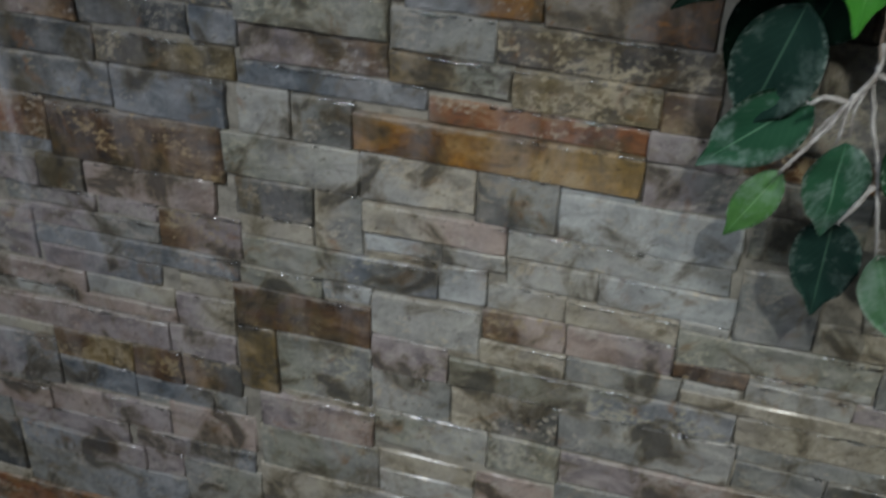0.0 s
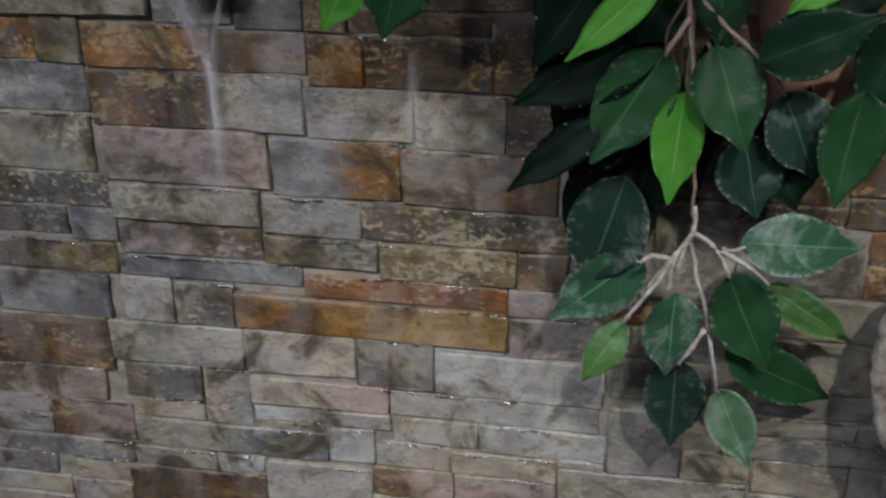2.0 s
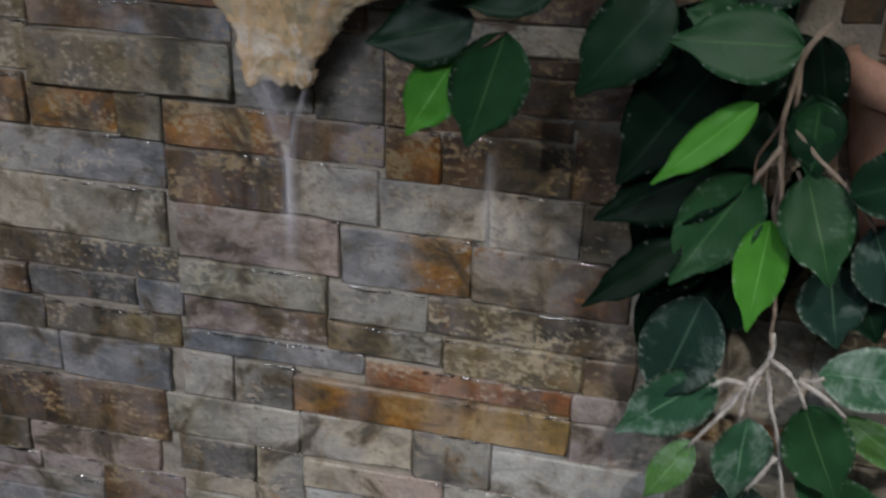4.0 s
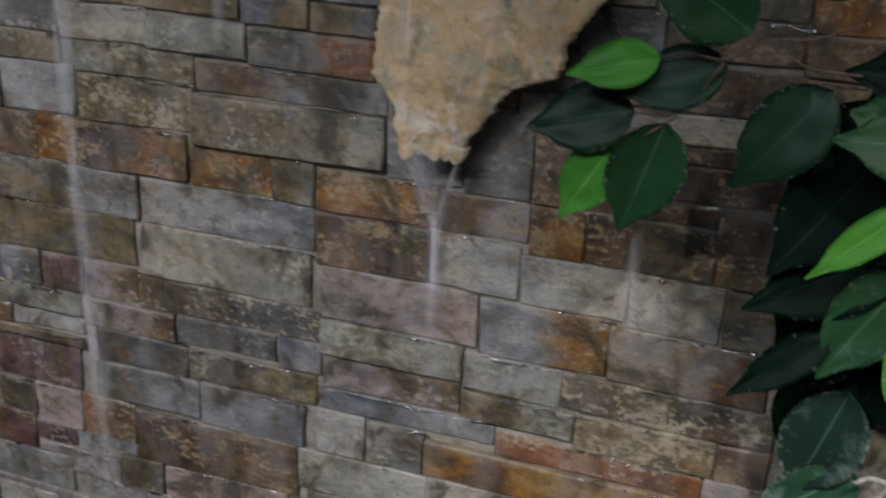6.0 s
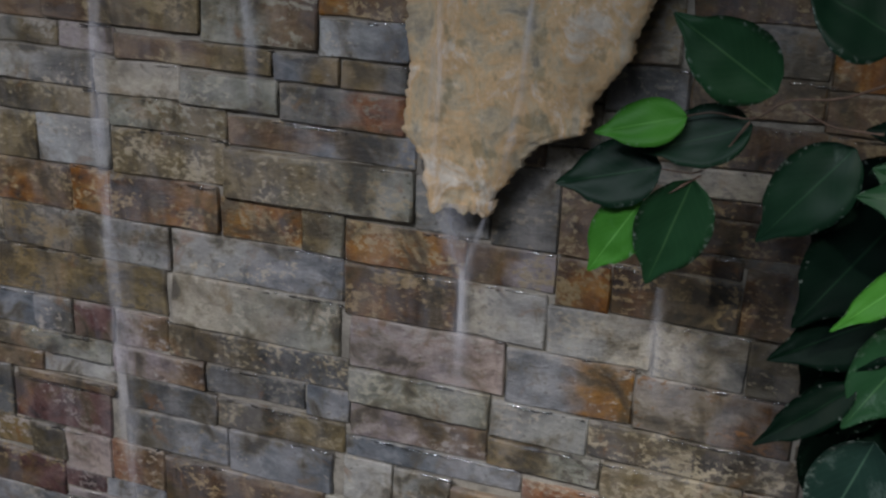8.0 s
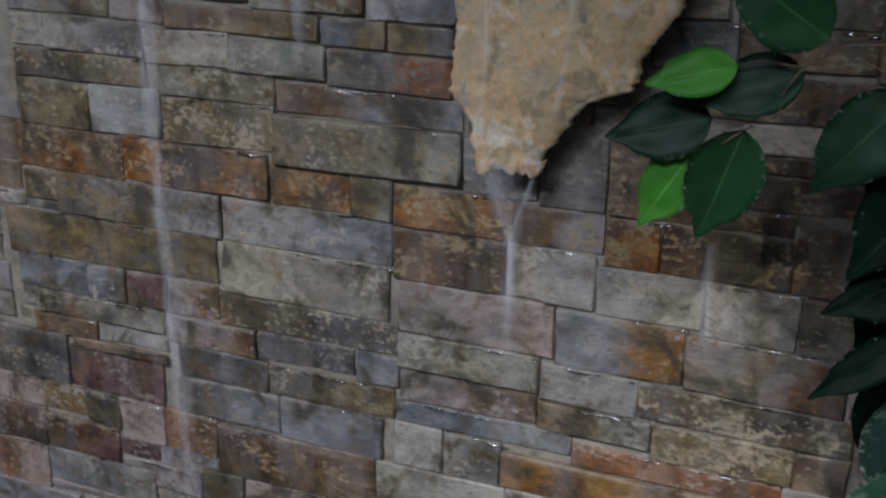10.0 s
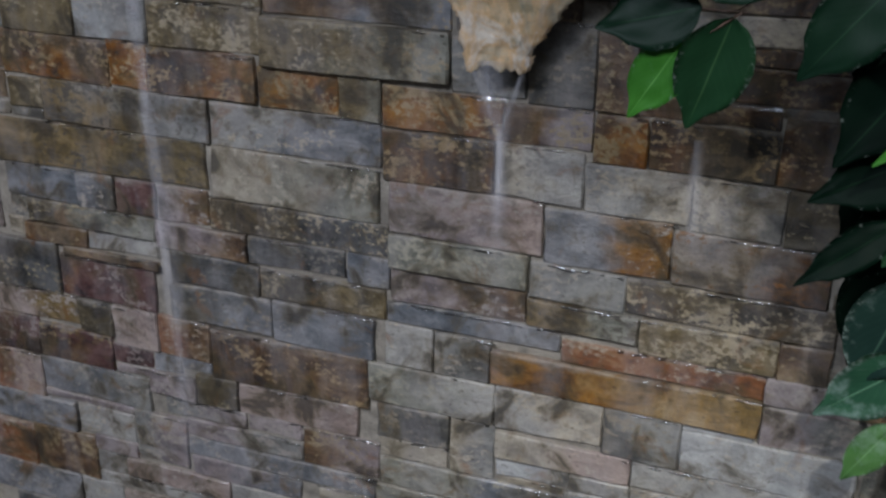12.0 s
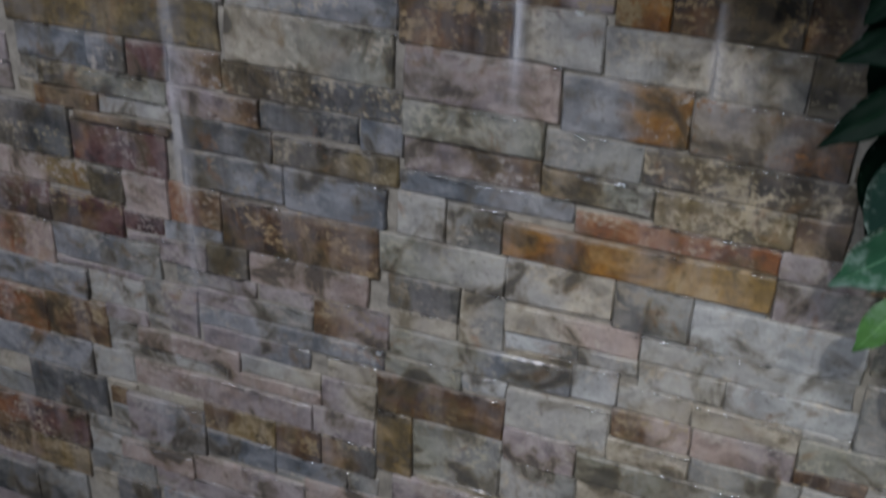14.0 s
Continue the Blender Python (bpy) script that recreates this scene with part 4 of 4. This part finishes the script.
twig((0.101, -0.093, 1.443), (0.103, -0.093, 1.407), (0.100, -0.093, 1.383), (0.101, -0.093, 1.338), (0.109, -0.093, 1.297), (0.112, -0.093, 1.246), mat=DARKBARK)
twig((0.111, -0.094, 1.262), (0.112, -0.094, 1.246), (0.114, -0.094, 1.222), (0.121, -0.094, 1.201), (0.126, -0.094, 1.182), (0.133, -0.094, 1.153), (0.141, -0.094, 1.122), thick=0.0016)
twig((0.111, -0.098, 1.240), (0.104, -0.098, 1.226), (0.090, -0.098, 1.212), (0.084, -0.098, 1.200), thick=0.0012)
twig((0.108, -0.098, 1.234), (0.104, -0.098, 1.214), (0.106, -0.098, 1.204), thick=0.0011)
twig((0.132, -0.098, 1.236), (0.140, -0.098, 1.232), (0.146, -0.098, 1.238), thick=0.0011)
twig((0.112, -0.100, 1.245), (0.097, -0.100, 1.219), (0.081, -0.100, 1.190), (0.071, -0.100, 1.173))
twig((0.103, -0.100, 1.232), (0.099, -0.100, 1.200))
twig((0.113, -0.100, 1.246), (0.131, -0.100, 1.235), (0.137, -0.100, 1.215))
twig((0.131, -0.100, 1.235), (0.151, -0.100, 1.224), (0.163, -0.100, 1.212))
twig((0.127, -0.095, 1.172), (0.118, -0.095, 1.153), (0.112, -0.095, 1.143))
twig((0.099, -0.105, 1.387), (0.089, -0.105, 1.374), (0.085, -0.105, 1.364), mat=DARKBARK)
twig((0.102, -0.100, 1.399), (0.126, -0.100, 1.376), (0.148, -0.100, 1.357), (0.158, -0.100, 1.341), mat=DARKBARK)
twig((0.099, -0.100, 1.226), (0.087, -0.100, 1.229), (0.079, -0.100, 1.222))
twig((0.034, -0.120, 1.513), (0.010, -0.120, 1.501), (-0.015, -0.120, 1.500), (-0.035, -0.120, 1.484), (-0.058, -0.120, 1.488), (-0.072, -0.120, 1.483), thick=0.0007, mat=THINBARK)
twig((-0.035, -0.120, 1.484), (-0.060, -0.120, 1.448), (-0.084, -0.120, 1.449), thick=0.0007, mat=THINBARK)
twig((-0.060, -0.120, 1.448), (-0.065, -0.120, 1.444), thick=0.0007, mat=THINBARK)
twig((-0.060, -0.120, 1.448), (-0.079, -0.120, 1.433), (-0.093, -0.120, 1.428), thick=0.0007, mat=THINBARK)
twig((0.115, -0.100, 1.460), (0.101, -0.100, 1.443), (0.096, -0.100, 1.402), (0.101, -0.100, 1.361), (0.105, -0.100, 1.317), mat=DARKBARK)
twig((0.096, -0.100, 1.402), (0.086, -0.100, 1.380), (0.085, -0.100, 1.362), thick=0.0007, mat=THINBARK)
twig((0.039, -0.115, 1.484), (0.012, -0.115, 1.484), (-0.008, -0.115, 1.492), thick=0.0007, mat=THINBARK)
twig((0.138, -0.090, 1.310), (0.121, -0.090, 1.341), (0.111, -0.090, 1.369), mat=DARKBARK)
for group in (leaves_front, leaves_right, leaves_upper):
    grow(group)
# leaves hang behind the ones in front, with shade painted into their colour
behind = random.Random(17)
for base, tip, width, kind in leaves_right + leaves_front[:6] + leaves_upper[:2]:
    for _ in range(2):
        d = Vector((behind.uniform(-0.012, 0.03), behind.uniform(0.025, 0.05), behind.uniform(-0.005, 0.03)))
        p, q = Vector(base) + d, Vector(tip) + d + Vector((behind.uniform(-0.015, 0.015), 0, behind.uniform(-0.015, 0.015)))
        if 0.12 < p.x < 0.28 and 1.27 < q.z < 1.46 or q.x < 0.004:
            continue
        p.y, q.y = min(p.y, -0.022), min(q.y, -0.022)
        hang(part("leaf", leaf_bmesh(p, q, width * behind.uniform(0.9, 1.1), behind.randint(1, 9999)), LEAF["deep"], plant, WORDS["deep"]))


# ---- water ----
def stream(name, line, width, label, out=0.004):
    """A ribbon of falling water down the points of line (x, y, z), thicker in its middle."""
    bm = bmesh.new()
    uv = bm.loops.layers.uv.new("flow")
    pts = [Vector(p) for p in line]
    fine = []
    for a, b in zip(pts, pts[1:]):
        n = max(2, round((b - a).length / 0.008))
        fine += [a.lerp(b, k / n) for k in range(n)]
    fine.append(pts[-1])
    rows, where, n = [], {}, 10
    wide, width = (width, width[0]) if isinstance(width, tuple) else ((width, width), width)
    for k, p in enumerate(fine):
        s = (wide[0] + (wide[1] - wide[0]) * min(1, 2.2 * k / len(fine))) * (0.8 + 0.45 * noise.noise((k * 0.23, width * 900, 4)) + 0.25 * k / len(fine))
        sway = 0.0022 * noise.noise((k * 0.12, width * 300, 8))
        row = []
        for i in range(n + 1):
            u = 2 * i / n - 1
            v = bm.verts.new((p.x + sway + u * s / 2, p.y - out * (1 - u * u), p.z))
            where[v] = (abs(u), k / (len(fine) - 1))
            row.append(v)
        rows.append(row)
    for a, b in zip(rows, rows[1:]):
        for i in range(n):
            f = bm.faces.new((a[i], b[i], b[i + 1], a[i + 1]))
            for loop in f.loops:
                loop[uv].uv = where[loop.vert]
    return tagged(new(name, mesh_of(name, bm, SPRAY)), label, "water", kind="stuff")


stream("water_stream", ((-0.566, -0.006, 1.72), (-0.569, -0.008, 1.50), (-0.574, -0.008, 1.405), (-0.570, -0.008, 1.305), (-0.566, -0.008, 1.197), (-0.561, -0.008, 1.08), (-0.556, -0.008, 0.86)), 0.026, "thin milky stream of water running down the stones")
stream("water_stream", ((-0.43, -0.006, 1.72), (-0.43, -0.007, 1.51), (-0.424, -0.007, 1.40)), 0.022, "thin milky stream of water running down the stones")
stream("water_stream", ((-0.256, -0.036, 1.372), (-0.250, -0.022, 1.345), (-0.244, -0.010, 1.318), (-0.242, -0.008, 1.25)), 0.012, "water pouring off the tip of the sandstone slab")
stream("water_stream", ((-0.216, -0.030, 1.385), (-0.230, -0.018, 1.345), (-0.242, -0.010, 1.318), (-0.242, -0.008, 1.25)), 0.010, "water pouring off the tip of the sandstone slab")
stream("water_stream", ((-0.244, -0.036, 1.381), (-0.243, -0.014, 1.322), (-0.242, -0.009, 1.27), (-0.241, -0.008, 1.20)), (0.062, 0.019), "milky sheet of water under the sandstone slab")


stream("water_film", ((-0.254, -0.052, 1.56), (-0.252, -0.050, 1.47), (-0.257, -0.046, 1.41), (-0.252, -0.042, 1.372)), 0.008, "thin film of water running over the sandstone slab")
stream("water_film", ((-0.185, -0.055, 1.56), (-0.195, -0.052, 1.46), (-0.205, -0.047, 1.405)), 0.010, "thin film of water running over the sandstone slab")


def drops():
    """Beads and short runs of water that lie along the ledges."""
    r = random.Random(21)
    ball = bmesh.new()
    bmesh.ops.create_icosphere(ball, subdivisions=2, radius=1)
    unit, tris = [v.co.copy() for v in ball.verts], [[v.index for v in f.verts] for f in ball.faces]
    ball.free()
    verts, faces = [], []
    for x0, x1, z0, z1, proud in LAID:
        if r.random() < 0.12 or not (-0.9 < x0 and x1 < 0.4) or z0 < 0.6:
            continue
        a = r.uniform(x0, x1)
        for _ in range(r.randint(6, 24)):
            a += r.uniform(0.002, 0.012)
            if a > x1:
                break
            s, stretch = r.uniform(0.0007, 0.0013), r.choice((1.2, 2, 3, 5, 8))
            p = Vector((a, -proud - r.uniform(-0.0006, 0.0004), z1 - 0.0018 + r.uniform(-0.001, 0.001)))
            first = len(verts)
            verts += [(p.x + v.x * s * stretch, p.y + v.y * s * 0.8, p.z + v.z * s) for v in unit]
            faces += [[first + k for k in f] for f in tris]
    me = bpy.data.meshes.new("water_drops")
    me.from_pydata(verts, [], faces)
    me.materials.append(WATER)
    me.polygons.foreach_set("use_smooth", [True] * len(faces))
    return tagged(new("water_drops", me), "clear glinting water drops along the stone ledges", "water", kind="stuff")


stream("water_trickle", ((-0.09, -0.007, 1.33), (-0.088, -0.007, 1.24)), 0.016, "faint milky trickle of water over the stones")
drops()


# ---- what stands beside the plant ----
PALE = plain_material("pale_rough_stone", (0.13, 0.10, 0.085), (0.56, 0.51, 0.47), 110, 0.75, 1.6)
MAROON = plain_material("dark_glaze", (0.02, 0.008, 0.010), (0.05, 0.018, 0.02), 20, 0.3, 0.2)
TERRACOTTA = plain_material("terracotta", (0.36, 0.18, 0.12), (0.54, 0.32, 0.23), 25, 0.75, 0.4)


def lathe(profile, n=40, rough=0.0, seed=0):
    """Turns (radius, height) points round z."""
    bm = bmesh.new()
    rows = []
    for k, (r, z) in enumerate(profile):
        rows.append([bm.verts.new(((r + rough * noise.noise((9 * math.cos(a), 9 * math.sin(a), k * 0.7 + seed))) * math.cos(a),
                                   (r + rough * noise.noise((9 * math.cos(a), 9 * math.sin(a), k * 0.7 + seed))) * math.sin(a),
                                   z + rough * noise.noise((7 * math.cos(a), 7 * math.sin(a), k + 30 + seed))))
                     for a in (2 * math.pi * i / n for i in range(n))])
    for a, b in zip(rows, rows[1:]):
        for i in range(n):
            bm.faces.new((a[i], a[(i + 1) % n], b[(i + 1) % n], b[i]))
    bm.faces.new(rows[0][::-1])
    bm.faces.new(rows[-1])
    return bm


def rock(name, centre, size, mat, label, seed):
    bm = bmesh.new()
    bmesh.ops.create_icosphere(bm, subdivisions=4, radius=1)
    for v in bm.verts:
        d = v.co.normalized()
        k = 1 + 0.16 * noise.noise(d * 1.6 + Vector((seed, 0, 0))) + 0.07 * noise.noise(d * 5 + Vector((0, seed, 0))) + 0.03 * noise.noise(d * 14)
        v.co = Vector((d.x * size[0], d.y * size[1], d.z * size[2])) * k
    ob = new(name, mesh_of(name, bm, mat))
    ob.location = centre
    return tagged(ob, label, "rock")


vase = tagged(new("vase"), "rough pale stone vase lying with its dark mouth open", "vase")
vase.matrix_basis = pose(0.398, -0.024, 1.142, 84, 0, -20)
part("body", lathe(((0.040, 0.000), (0.070, 0.006), (0.098, 0.030), (0.114, 0.062), (0.125, 0.088), (0.130, 0.100), (0.128, 0.107), (0.122, 0.109), (0.117, 0.104), (0.113, 0.085), (0.096, 0.03)), 110, 0.006, 3), PALE, vase)
part("inside", lathe(((0.001, 0.030), (0.095, 0.034), (0.1125, 0.096), (0.109, 0.096), (0.092, 0.04), (0.001, 0.036)), 48), MAROON, vase, "dark maroon glazed inside of the mouth")
rock("boulder", (0.375, -0.035, 0.915), (0.115, 0.075, 0.075), STONE["lightgrey"], "pale grey boulder built into the stone wall", 5)
pot = tagged(new("terracotta_pot"), "plain terracotta pot behind the hanging leaves", "pot")
pot.location = (0.205, -0.012, 1.29)
part("body", lathe(((0.036, 0.0), (0.045, 0.02), (0.058, 0.07), (0.064, 0.11), (0.070, 0.112), (0.071, 0.135), (0.063, 0.137), (0.058, 0.11), (0.04, 0.03)), 40, 0.001, 8), TERRACOTTA, pot)

# unseen leaves and twigs of the plant, added above the view to shade the wall
cover = random.Random(33)
for _ in range(80):
    x, y = cover.uniform(0.26, 0.58), cover.uniform(-0.36, -0.10)
    z = 1.60 + cover.uniform(0, 0.20) - 0.12 * (y + 0.1) * -1
    a = cover.uniform(0, 6.28)
    tip = (x + 0.055 * math.cos(a), y + 0.03 * math.sin(a) - 0.01, z - cover.uniform(0.015, 0.04))
    hang(part("leaf", leaf_bmesh((x, y, z + 0.02), tip, cover.uniform(0.036, 0.05), cover.randint(1, 9999)), LEAF[cover.choice(("dark", "green", "dark"))], plant, "dark green waxy leaf"))
twig((0.12, -0.02, 1.78), (0.15, -0.16, 1.72), (0.22, -0.26, 1.68), (0.36, -0.30, 1.66), thick=0.004)
twig((0.15, -0.16, 1.72), (0.20, -0.22, 1.70), (0.40, -0.24, 1.68), thick=0.003)
